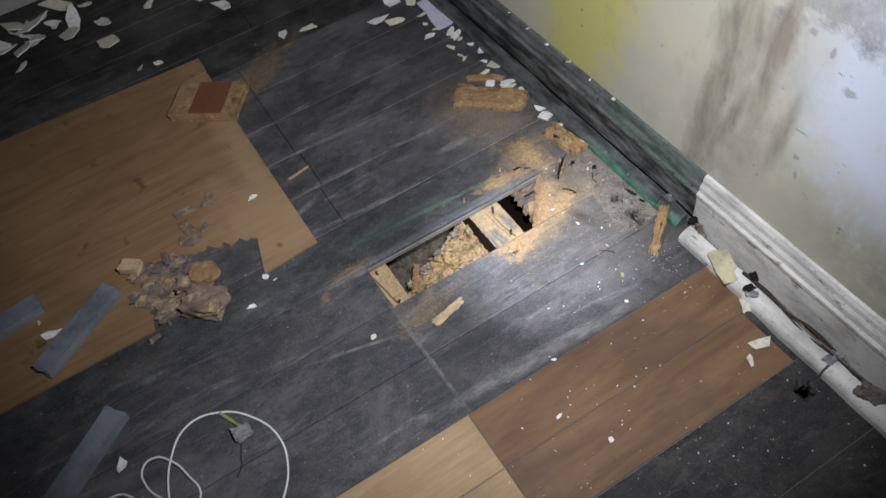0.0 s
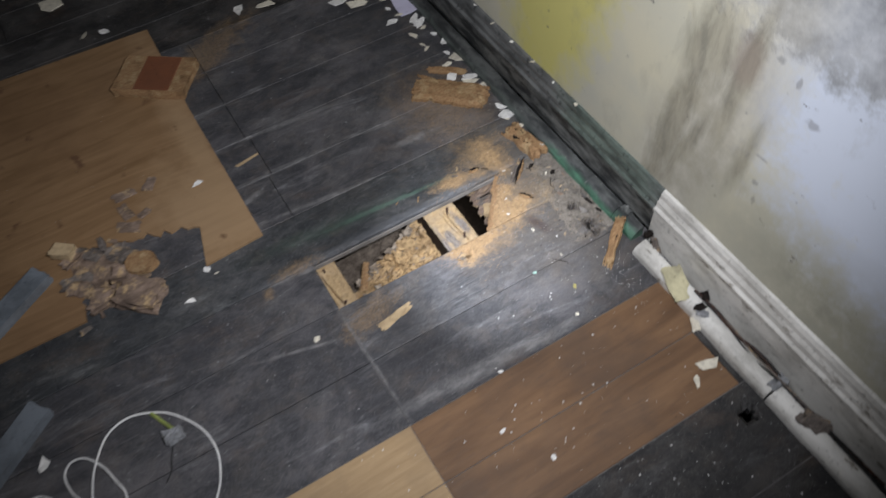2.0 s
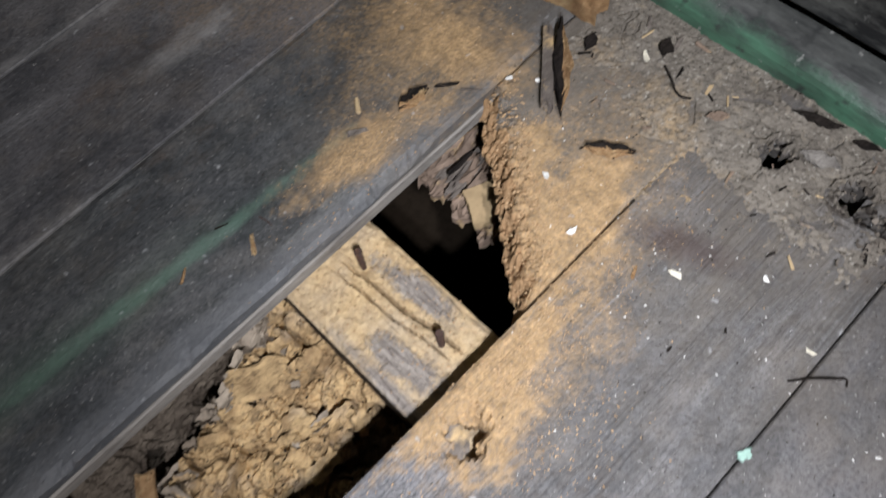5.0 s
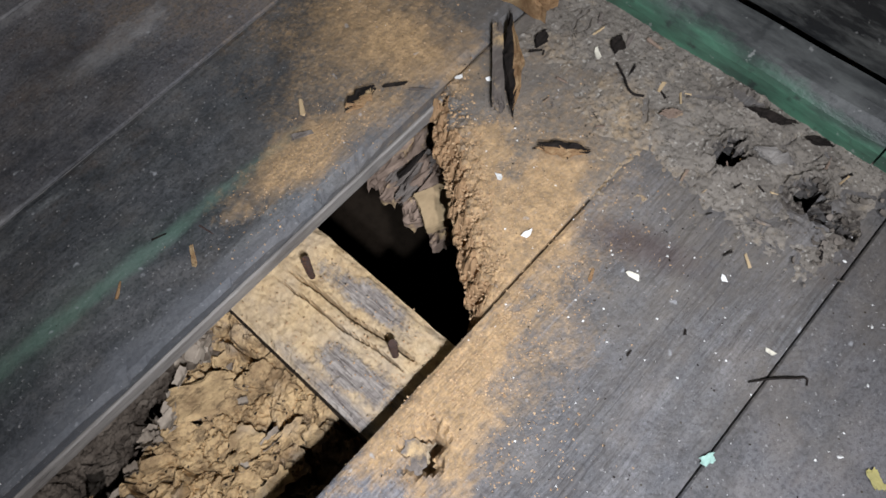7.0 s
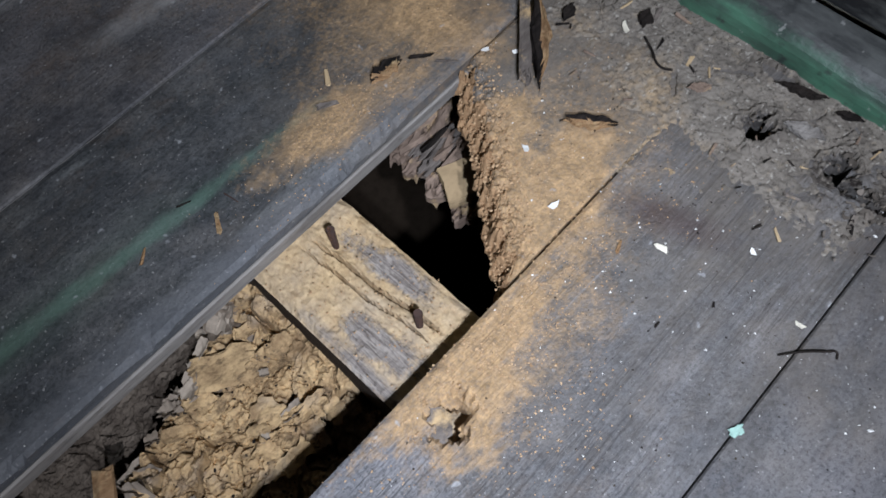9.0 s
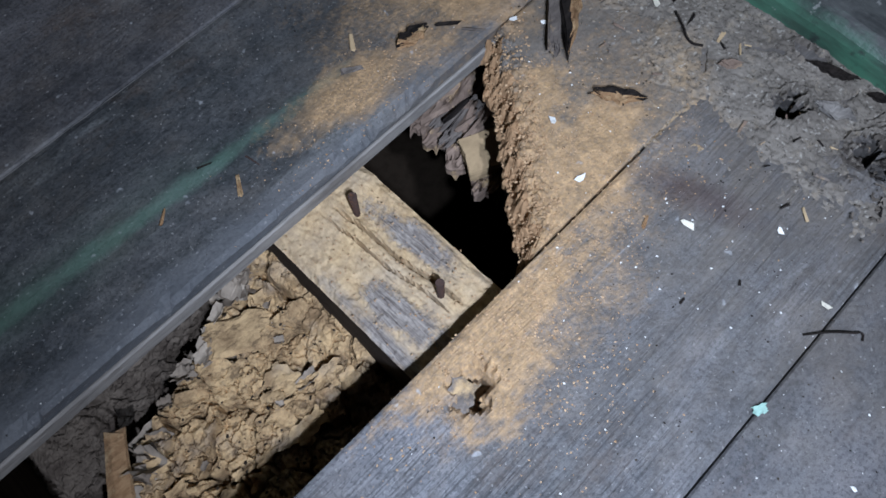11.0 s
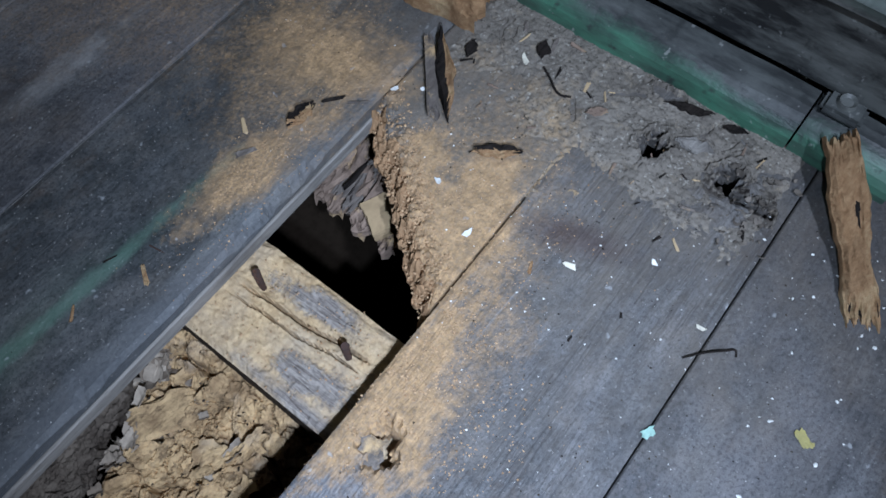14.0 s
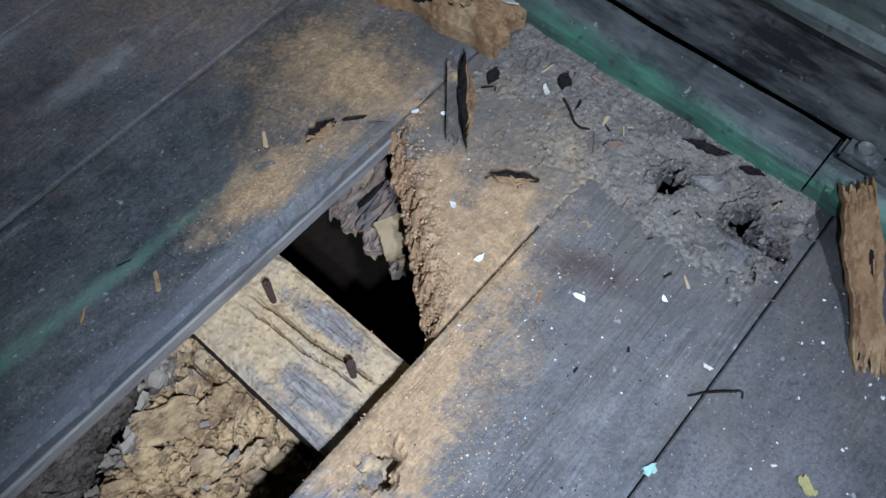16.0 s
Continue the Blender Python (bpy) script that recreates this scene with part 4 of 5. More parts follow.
for _ in range(350):
    u, v = rnd.uniform(0.08, 0.292), rnd.uniform(0.03, 0.20)
    crumb(verts, faces, (u, v, heap_surface(u, v)), rnd.choice((0.0005, 0.0008, 0.0012, 0.0018)), rnd)
stuff("heap_crumbs", verts, faces, dark_crumb, "dark crumbs lying in the waste heap", "debris")


def shard(size, seed, m, material, label, category="wood shard", group="", rough=0.12, taper=0.0, bend=0.0, cuts=4, name="wood_shard", split=False):
    ob = linked(name, splinter(size, seed, rough, taper) if split else chunk(size, seed, rough, cuts, taper, bend), material)
    ob.matrix_world = m
    return tagged(ob, label, category, group)


shard((0.075, 0.024, 0.006), 21, pose(0.108, 0.112, -0.110, 4, -6, 58), orange_wood, "flat orange splinter lying on the wood waste", rough=0.08, taper=0.25, split=True)
shard((0.044, 0.028, 0.007), 23, pose(0.238, 0.138, -0.107, -6, 6, -28), heap_mat, "tan slab of broken wood on the waste heap", rough=0.16, cuts=9)

# the tongue of the back board, seen in the gap
part("tongue", box(0.0, 0.525, 0.1375, 0.1405, -0.0235, -0.010, 0.001), grey_wood, floor, "pale worn tongue of a floor board")

# rubble and splinters under the torn board end
bm = bmesh.new()
rows = []
for j in range(131):
    v = -0.03 + 0.24 * j / 130
    row = []
    for i in range(101):
        front = 0.452 + 1.3 * max(0.0, 0.080 - v) + 0.012 * noise.noise((v * 70, 3, 2)) + 0.005 * noise.noise((v * 260, 5, 2))
        u = front + (0.66 - front) * (i / 100) ** 1.4
        z = -0.100 + 0.045 * smooth(0.0, 0.10, u - front) + 0.012 * smooth(0.05, 0.16, v) + plates(u * 0.6, v * 1.5, 52, 9, 0.006, 0.008, 0.012, 0.12) + 0.0022 * noise.noise((u * 70, v * 330, 3)) + 0.0012 * noise.noise((u * 300, v * 500, 5))
        row.append(bm.verts.new((u, v, z)))
    rows.append(row)
for a, b in zip(rows, rows[1:]):
    for i in range(100):
        bm.faces.new((a[i], a[i + 1], b[i + 1], b[i]))
for v in bmesh.ops.extrude_edge_only(bm, edges=[e for e in bm.edges if e.is_boundary])["geom"]:
    if isinstance(v, bmesh.types.BMVert):
        v.co.z -= 0.008
tagged(linked("wood_rubble", bm, bark), "brown rubble of rotten wood under the torn board", "debris", kind="stuff")
for k, (x, y, z, long, wide, high, lean, turn, mt) in enumerate([
        (0.508, 0.150, -0.086, 0.080, 0.018, 0.010, -8, 4, old_wood), (0.502, 0.134, -0.085, 0.082, 0.010, 0.008, -6, -3, old_wood), (0.510, 0.122, -0.078, 0.074, 0.013, 0.009, -9, 6, bark),
        (0.515, 0.165, -0.074, 0.070, 0.016, 0.009, -5, -6, bark), (0.528, 0.138, -0.064, 0.064, 0.011, 0.008, -10, 3, old_wood), (0.518, 0.106, -0.074, 0.056, 0.010, 0.008, -10, 8, old_wood),
        (0.492, 0.118, -0.086, 0.050, 0.005, 0.005, -6, 14, old_wood), (0.500, 0.158, -0.070, 0.046, 0.006, 0.005, -4, -12, bark), (0.485, 0.172, -0.092, 0.046, 0.014, 0.008, -3, 20, bark)]):
    shard((long, wide, high), 40 + k, pose(x, y, z, 7 * (k % 5) - 14, lean, turn), mt, "grey-brown broken splinter wedged under the torn board", group="splinters under the board", taper=-0.1, rough=0.13, cuts=9)
rnd = random.Random(12)
for k in range(26):
    y = rnd.uniform(0.085, 0.185)
    long = rnd.uniform(0.020, 0.055)
    x = rnd.uniform(0.455, 0.515) + long / 2
    shard((long, rnd.uniform(0.003, 0.009), rnd.uniform(0.003, 0.006)), 400 + k, pose(x, y, -0.094 + 0.45 * (x - 0.46) + rnd.uniform(-0.004, 0.006), rnd.gauss(0, 20), rnd.gauss(-8, 8), rnd.gauss(4, 16)), (bark, old_wood, char, bark)[k % 4],
          "small brown splinter in the rubble under the torn board", group="splinters under the board", taper=0.2, rough=0.2, split=True)
ob = linked("wood_slab", chunk((0.044, 0.032, 0.014), 61, 0.045, 8), tan_flake)
ob.matrix_world = pose(0.477, 0.101, -0.086, 4, -10, -30)
tagged(ob, "tan broken slab under the torn board", "wood shard", "splinters under the board")

bm = bmesh.new()
torn_sheet(bm, Matrix(), 0.020, 0.016, 0.0016, random.Random(71), 0.25)
ob = linked("torn_flake", bm, old_wood)
ob.matrix_world = pose(0.307, -0.027, -0.0065, 5, -6, 25)
tagged(ob, "dark grey torn flake sunk in the worn board", "wood scrap")

# ---- the plywood sheet ----
bm = bmesh.new()
outline = [(-1.6, 0.272), (-0.50, 0.274)]
for k in range(15):
    outline.append((-0.50 + 0.03 * k / 14 + 0.01 * noise.noise((k * 0.9, 1, 2)), 0.274 + 0.20 * k / 14))
for k in range(22):
    s = k / 21
    outline.append((-0.46 + 0.27 * s, 0.478 - 0.085 * s + 0.020 * noise.noise((k * 0.7, 5, 2)) + 0.008 * noise.noise((k * 2.1, 7, 2))))
outline += [(-0.188, 0.385), (-0.215, 0.270), (-0.066, 0.281), (-0.070, 0.78), (-0.062, 1.19), (-1.6, 1.26)]
vs = [bm.verts.new((x, y, 0.0065)) for x, y in outline]
bm.faces.new(vs)
made = bmesh.ops.extrude_face_region(bm, geom=list(bm.faces))["geom"]
for v in made:
    if isinstance(v, bmesh.types.BMVert):
        v.co.z = 0.0006
bmesh.ops.recalc_face_normals(bm, faces=bm.faces)
n = Nodes("stained_plywood_sheet", 0.62, 0.3)
grain = n.noise(3.2, (1, 9, 1), 6, 0.6, 1.2)
ply_tone = n.mix(n.ramp(grain, 0.3, 0.7), (0.20, 0.118, 0.056), (0.30, 0.187, 0.096))
ply_tone = n.mix(n.math("MULTIPLY", n.ramp(n.noise(2.6, detail=5), 0.45, 0.7), 0.6), ply_tone, (0.15, 0.085, 0.045))
pale = n.most([n.patch((-0.12, 0.42, 0), (0.16, 0.2, 0.3), (0, 0, 0), 0.7, 0.5), n.patch((-0.10, 0.65, 0), (0.04, 0.45, 0.3), (0, 0, 0), 0.7, 0.6)])
ply_tone = n.mix(n.math("MULTIPLY", pale, 0.5), ply_tone, (0.44, 0.31, 0.18))
ply_tone = n.mix(n.math("MULTIPLY", n.ramp(n.noise(11, detail=4), 0.64, 0.70), 0.7), ply_tone, (0.10, 0.05, 0.03))
tagged(linked("plywood_sheet", bm, n.done(ply_tone, grain, 0.0006, 0.5)), "stained brown plywood sheet with a torn notch on the floor", "plywood")

# ---- loose things ----
def painted_block():
    """A short offcut with a brown painted middle and split ends."""
    ob = empty("wood_block", pose(-0.108, 0.948, 0.0065, 0, 0, -37), "tan wooden block with a red-brown painted middle on the plywood", "wood block")
    part("timber", chunk((0.205, 0.14, 0.030), 3, 0.018, 7), orange_wood, ob)
    part("paint_patch", box(-0.040, 0.062, -0.067, 0.068, 0.024, 0.0325, 0.001), painted("red_brown_paint", (0.20, 0.075, 0.035), (0.34, 0.18, 0.08), 0.66, 0.6, 2.0, (1, 1, 1), (0.11, 0.05, 0.03), 0.5), ob, "red-brown paint patch")
    return ob


painted_block()


def batten(x, y, turn, length, label, z=0.0):
    ob = linked("batten", chunk((length, 0.052, 0.026), int(x * 50), 0.02, 5), batten_paint)
    ob.matrix_world = pose(x, y, z, 0, 0, turn)
    return tagged(ob, label, "batten", "blue-grey battens")


batten(-0.655, 0.378, 33, 0.25, "short blue-grey painted batten lying on the plywood", 0.0065)
batten(-0.725, 0.045, 37, 0.22, "short blue-grey painted batten on the black boards")
batten(-0.80, 0.505, 8, 0.16, "blue-grey painted offcut lying on the plywood", 0.0065)

def bark_piece(long, wide, thick, seed, m, material, label, curl):
    bm = bmesh.new()
    torn_sheet(bm, Matrix(), long, wide, thick, random.Random(seed), curl)
    ob = linked("bark_piece", bm, material)
    ob.matrix_world = m
    return tagged(ob, label, "wood piece", "pile of rotten wood")


for k, (x, y, z, long, wide, thick, turn, tip, curl, mt) in enumerate([
        (-0.430, 0.385, 0.010, 0.150, 0.055, 0.008, -48, 6, -0.5, bark), (-0.455, 0.345, 0.012, 0.130, 0.050, 0.007, -34, -8, -0.6, bark), (-0.405, 0.345, 0.022, 0.125, 0.060, 0.009, -55, 10, -0.4, bark),
        (-0.415, 0.300, 0.010, 0.110, 0.060, 0.010, -38, -4, -0.5, bark), (-0.365, 0.385, 0.014, 0.090, 0.050, 0.008, -60, 5, -0.4, old_wood), (-0.470, 0.430, 0.008, 0.085, 0.045, 0.008, -70, -6, -0.5, bark),
        (-0.490, 0.380, 0.008, 0.070, 0.035, 0.006, -20, 8, 0.4, old_wood), (-0.375, 0.315, 0.030, 0.080, 0.045, 0.008, -20, -10, 0.5, bark), (-0.455, 0.290, 0.008, 0.060, 0.035, 0.006, 10, 5, 0.4, bark),
        (-0.480, 0.455, 0.010, 0.060, 0.030, 0.006, 30, 4, 0.4, bark), (-0.440, 0.450, 0.012, 0.070, 0.028, 0.006, -40, -6, -0.5, old_wood), (-0.385, 0.42, 0.010, 0.055, 0.032, 0.006, -10, 5, 0.3, old_wood)]):
    bark_piece(long, wide, thick, 80 + k, pose(x, y, z, tip, -tip / 2, turn), mt, "curled brown bark-like piece of rotten wood in a pile", curl)
shard((0.090, 0.072, 0.040), 119, pose(-0.368, 0.258, 0.006, 0, 0, -40), bark, "thick brown lump of rotten wood in the pile", "wood piece", "pile of rotten wood", 0.13, cuts=7)
bm = bmesh.new()
bmesh.ops.create_cone(bm, cap_ends=True, segments=28, radius1=0.040, radius2=0.037, depth=0.012)
for v in bm.verts:
    a = math.atan2(v.co.y, v.co.x)
    v.co *= 1 + 0.16 * noise.noise((math.cos(a) * 1.5, math.sin(a) * 1.5, 4)) + 0.06 * noise.noise((math.cos(a) * 6, math.sin(a) * 6, 4))
    v.co.y *= 0.78
ob = linked("wood_disc", bm, orange_wood)
ob.matrix_world = pose(-0.340, 0.326, 0.050, 8, -6, -40)
tagged(ob, "orange broken disc of wood on the pile", "wood piece", "pile of rotten wood")
shard((0.05, 0.035, 0.022), 121, pose(-0.492, 0.478, 0.014, 0, 0, -40), tan_flake, "small tan wooden offcut beside the pile", "wood piece", "pile of rotten wood", 0.05)
rnd = random.Random(8)
for k in range(16):
    s = rnd.uniform(0.015, 0.035)
    shard((s, s * 0.5, s * 0.25), 100 + k, pose(rnd.gauss(-0.43, 0.06), rnd.gauss(0.37, 0.07), 0.0065, rnd.gauss(0, 6), rnd.gauss(0, 6), rnd.uniform(0, 180)), (bark, old_wood)[k % 2],
          "small broken bit of brown rotten wood", "wood piece", "pile of rotten wood", 0.16, 0.3)
for k, (x, y, s) in enumerate([(-0.315, 0.585, 0.05), (-0.25, 0.585, 0.04), (-0.33, 0.53, 0.045), (-0.34, 0.48, 0.05), (-0.29, 0.50, 0.03)]):
    shard((s, s * 0.6, 0.006), 130 + k, pose(x, y, 0.0065, 0, 0, 50 * k), bark, "thin brown flake of rotten wood on the plywood", "wood piece", "pile of rotten wood", 0.2, 0.2)

# eaten wood along the green trim
def eaten_slab(size, seed, m, label, gnaw=1.0):
    """A board fragment eaten along its grain: ragged outline, dark galleries, layered ends."""
    sx, sy, sz = size
    bm = bmesh.new()
    na, nb = 64, 30
    skins = []
    for side in (1, 0):
        rows = []
        for j in range(nb + 1):
            row = []
            for i in range(na + 1):
                a, b = i / na - 0.5, j / nb - 0.5
                x = sx * (a * (1 + 0.22 * noise.noise((b * 4, seed, 1)) + 0.16 * noise.noise((b * 17, seed, 2))) + 0.05 * noise.noise((b * 40, seed, 8)) * abs(a))
                y = sy * b * (1 + 0.35 * noise.noise((a * 3, seed, 3)) + 0.14 * noise.noise((a * 14, seed, 4)))
                rim = smooth(0.0, 0.14, 0.5 - max(abs(a), abs(b)))
                z = 0.0
                if side:
                    z = sz * (0.55 + 0.45 * rim + 0.16 * noise.noise((a * 3, b * 2, seed)))
                    cut = noise.noise((x * 42, y * 170, seed + 5)) + 0.5 * noise.noise((x * 110, y * 300, seed + 6))
                    z -= gnaw * (0.22 * sz * smooth(0.10, 0.42, cut) + 0.0010 * noise.noise((x * 260, y * 420, seed)))
                row.append(bm.verts.new((x, y, z)))
            rows.append(row)
        skins.append(rows)
    top, low = skins
    for j in range(nb):
        for i in range(na):
            f = bm.faces.new((top[j][i], top[j][i + 1], top[j + 1][i + 1], top[j + 1][i]))
            c = f.calc_center_median()
            f.material_index = 1 if noise.noise((c.x * 42, c.y * 170, seed + 5)) + 0.5 * noise.noise((c.x * 110, c.y * 300, seed + 6)) > 0.42 / max(gnaw, 0.1) else 0
            bm.faces.new((low[j][i], low[j + 1][i], low[j + 1][i + 1], low[j][i + 1]))
    loop = [(0, i) for i in range(na)] + [(j, na) for j in range(nb)] + [(nb, i) for i in range(na, 0, -1)] + [(j, 0) for j in range(nb, 0, -1)]
    for (a, b), (c, d) in zip(loop, loop[1:] + loop[:1]):
        bm.faces.new((low[a][b], low[c][d], top[c][d], top[a][b]))
    ob = linked("wood_slab", bm, [orange_wood, char])
    ob.matrix_world = m
    return tagged(ob, label, "wood piece", "eaten wood by the skirting")


eaten_slab((0.200, 0.082, 0.020), 140, pose(0.562, 0.447, 0.0005, 2, 0, -45), "eaten orange slab of wood on the grey boards", 0.3)
eaten_slab((0.10, 0.022, 0.010), 139, pose(0.600, 0.530, 0.0005, 0, 0, -38), "thin eaten strip of wood beside the orange slab", 0.6)
eaten_slab((0.118, 0.046, 0.028), 141, pose(0.628, 0.186, 0.0005, 0, 0, 98), "crumbling orange lump of wood by the green trim")
eaten_slab((0.126, 0.023, 0.010), 142, pose(0.617, -0.194, 0.015, 0, -17, 39), "split orange-brown wooden sliver leaning on the trim", 0.7)
def scrap(x, y, turn, size, seed, label, material=None, z=0.0005):
    """A torn bit of rotten wood: black painted for its shadow, the torchlit break painted orange."""
    bm = chunk(size, seed, 0.30, 8)
    for v in bm.verts:
        a = 2 * v.co.x / size[0]
        v.co.y = v.co.y * max(0.12, 0.95 - 0.75 * a * a) * (1 + 0.5 * noise.noise((a * 4, seed, 1))) + 0.30 * size[1] * noise.noise((a * 2.2, seed, 3))
    # one side takes the lit orange, the rest the black of the shadow
    for f in bm.faces:
        f.material_index = 1 if f.calc_center_median().y < -0.12 * size[1] else 0
    ob = linked("wood_scrap", bm, [material or char, orange_wood if material is None else material])
    ob.matrix_world = pose(x, y, z, 0, 0, turn)
    return tagged(ob, label, "wood scrap", "charred scraps")


shard((0.070, 0.009, 0.010), 143, pose(0.556, 0.119, 0.0005, 0, 0, 41), old_wood, "grey wooden stick lying on the dusty board", "stick", "", 0.09, 0.15, cuts=9)
scrap(0.5625, 0.1115, 41, (0.066, 0.013, 0.011), 144, "rotten stick beside the grey one, shadow painted black and lit edge orange")
scrap(0.468, 0.177, -4, (0.021, 0.012, 0.006), 145, "scrap of wood on the back board, shadow painted black and lit side orange")
scrap(0.531, 0.038, -56, (0.028, 0.011, 0.006), 146, "scrap of wood on the dusty board, shadow painted black and lit side orange")
scrap(0.649, -0.056, -72, (0.028, 0.007, 0.005), 148, "black scrap of wood under the trim", char)
scrap(0.653, -0.092, -70, (0.014, 0.004, 0.004), 149, "black scrap of wood under the trim", char)
scrap(0.630, 0.064, 20, (0.014, 0.009, 0.005), 150, "black scrap of wood on the dusty board", char)
scrap(0.597, 0.111, 15, (0.013, 0.008, 0.004), 151, "black scrap of wood beside the lump", char)
scrap(0.621, -0.076, -75, (0.022, 0.010, 0.004), 152, "small square grey wood chip", grey_wood, 0.003)
scrap(0.605, -0.002, -50, (0.012, 0.006, 0.004), 153, "small brown scrap of wood on the dusty board", bark, 0.002)
shard((0.016, 0.003, 0.003), 147, pose(0.495, 0.168, 0.0, 0, 0, -40), char, "charred splinter of wood on the back board", "wood scrap", "charred scraps", 0.2, split=True)
for k, (x, y, turn, long, wide, mt, label) in enumerate([
        (0.304, 0.174, 60, 0.013, 0.004, orange_wood, "tiny tan splinter on the back board"), (0.254, 0.192, 40, 0.010, 0.004, orange_wood, "tiny tan splinter on the back board"),
        (0.435, 0.205, 55, 0.012, 0.005, tan_flake, "tiny tan splinter on the back board"), (0.419, 0.188, -30, 0.013, 0.006, old_wood, "small grey chip on the back board"),
        (0.298, 0.203, -20, 0.009, 0.002, char, "thin black curl on the back board"), (0.323, 0.183, -80, 0.010, 0.0016, rust, "thin brown splinter on the back board"),
        (0.505, 0.150, -50, 0.014, 0.003, old_wood, "thin grey splinter by the board joint"), (0.545, -0.105, 50, 0.008, 0.003, tan_flake, "tiny tan splinter on the worn board"),
        (0.470, -0.035, 20, 0.008, 0.003, orange_wood, "tiny tan splinter on the worn board"), (0.444, -0.085, 0, 0.004, 0.002, char, "tiny black crumb on the worn board"),
        (0.478, -0.103, 30, 0.0035, 0.002, char, "tiny black crumb on the worn board"), (0.600, -0.016, -20, 0.012, 0.003, char, "thin black splinter on the dirty boards")]):
    shard((long, wide, wide * 0.6), 320 + k, pose(x, y, 0.0004, 0, 0, turn), mt, label, "splinter", "splinters on the boards", 0.2, 0.3, split=True)
shard((0.075, 0.02, 0.004), 155, pose(0.096, -0.088, 0.0, 0, 0, 12), tan_flake, "curled tan wood shaving on the grey board", "shaving", "", 0.25, 0.2, 0.2)
shard((0.06, 0.012, 0.004), 156, pose(-0.005, 0.53, 0.0, 0, 0, 10), tan_flake, "tan wood splinter beside the plywood", "shaving", "", 0.12, 0.2, split=True)

rnd = random.Random(91)
for k in range(34):
    x, y = rnd.uniform(0.53, 0.655), rnd.uniform(-0.14, 0.135)
    s = rnd.choice((0.004, 0.006, 0.008, 0.011))
    shard((s, s * rnd.uniform(0.2, 0.45), s * 0.25), 300 + k, pose(x, y, 0.0015, rnd.gauss(0, 8), rnd.gauss(0, 8), rnd.uniform(0, 360)), (char, char, old_wood, bark, tan_flake)[k % 5],
          "tiny broken bit of wood on the dirty boards", "wood scrap", "tiny wood bits", 0.2, 0.3, split=True)

tube("bent_wire", [(0.477, -0.150, 0.001), (0.488, -0.160, 0.003), (0.498, -0.171, 0.003), (0.502, -0.175, 0.001), (0.4985, -0.1775, 0.001)], 0.0007, char)
tagged(bpy.data.objects["bent_wire"], "thin black bent wire lying across the board joint", "wire")
tube("curled_fibre", [(0.617, 0.055, 0.002), (0.609, 0.043, 0.004), (0.602, 0.030, 0.003), (0.606, 0.022, 0.002)], 0.0010, char)
tagged(bpy.data.objects["curled_fibre"], "thin dark curled root fibre on the dusty board", "fibre")

# white cable with its fitting
cable = empty("cable", Matrix(), "thin white cable in loose loops on the black boards", "cable")
tube("big_loop", [(-0.56, -0.191, 0.003), (-0.541, -0.161, 0.006), (-0.549, -0.122, 0.01), (-0.57, -0.069, 0.012), (-0.606, -0.036, 0.008), (-0.631, -0.044, 0.004), (-0.635, -0.085, 0.003), (-0.606, -0.158, 0.003), (-0.63, -0.25, 0.003)], 0.0023, wire_white, cable)
tube("small_loop", [(-0.62, -0.22, 0.003), (-0.606, -0.158, 0.008), (-0.569, -0.066, 0.017), (-0.513, -0.009, 0.01), (-0.445, -0.017, 0.004), (-0.385, -0.073, 0.003), (-0.357, -0.146, 0.003), (-0.366, -0.211, 0.003), (-0.395, -0.261, 0.003), (-0.45, -0.31, 0.003)], 0.0023, wire_white, cable)
tube("tail", [(-0.80, -0.12, 0.003), (-0.742, -0.078, 0.003), (-0.707, -0.066, 0.003), (-0.68, -0.076, 0.003), (-0.655, -0.131, 0.003), (-0.64, -0.22, 0.003)], 0.0023, wire_white, cable)
fitting = empty("cable_fitting", pose(-0.418, -0.095, 0), "crushed grey metal fitting with bare wires", "fitting")
part("body", chunk((0.034, 0.028, 0.02), 160, 0.2), lead, fitting)
tube("sheath", [(-0.027, 0.076, 0.004), (-0.01, 0.04, 0.006), (0.006, 0.006, 0.012)], 0.004, leaf_green, fitting)
tube("dark_wire", [(-0.008, -0.008, 0.006), (-0.026, -0.048, 0.003), (-0.03, -0.06, 0.002), (-0.047, -0.08, 0.002)], 0.0016, wire_dark, fitting)

# clutter between the white trim and the skirting
frayed = empty("frayed_cable", Matrix(), "old frayed dark cable tucked behind the white trim", "cable")
for k in range(5):
    rnd = random.Random(60 + k)
    tube("strand", [(0.672 + 0.008 * rnd.uniform(-1, 1), y, 0.034 + 0.012 * rnd.uniform(-0.6, 1)) for y in (-0.40, -0.46, -0.52, -0.58, -0.64, -0.70 - 0.05 * k)], 0.0022, (wire_dark, rust, old_wood)[k % 3], frayed)
for k, (x, y, z, s, mt) in enumerate([(0.655, -0.437, 0.026, 0.026, char), (0.676, -0.425, 0.036, 0.022, char), (0.648, -0.452, 0.028, 0.022, lead), (0.666, -0.655, 0.026, 0.034, lead), (0.64, -0.455, 0.002, 0.03, cream_chip), (0.668, -0.74, 0.03, 0.05, old_wood), (0.69, -0.222, 0.03, 0.026, char), (0.68, -0.25, 0.02, 0.035, old_wood)]):
    shard((s, s * 0.6, s * 0.4), 170 + k, pose(x, y, z, 10 * k, 15, 60 * k), mt, "dark dirty scrap lodged behind the white trim", "scrap", "scraps behind the trim", 0.25)


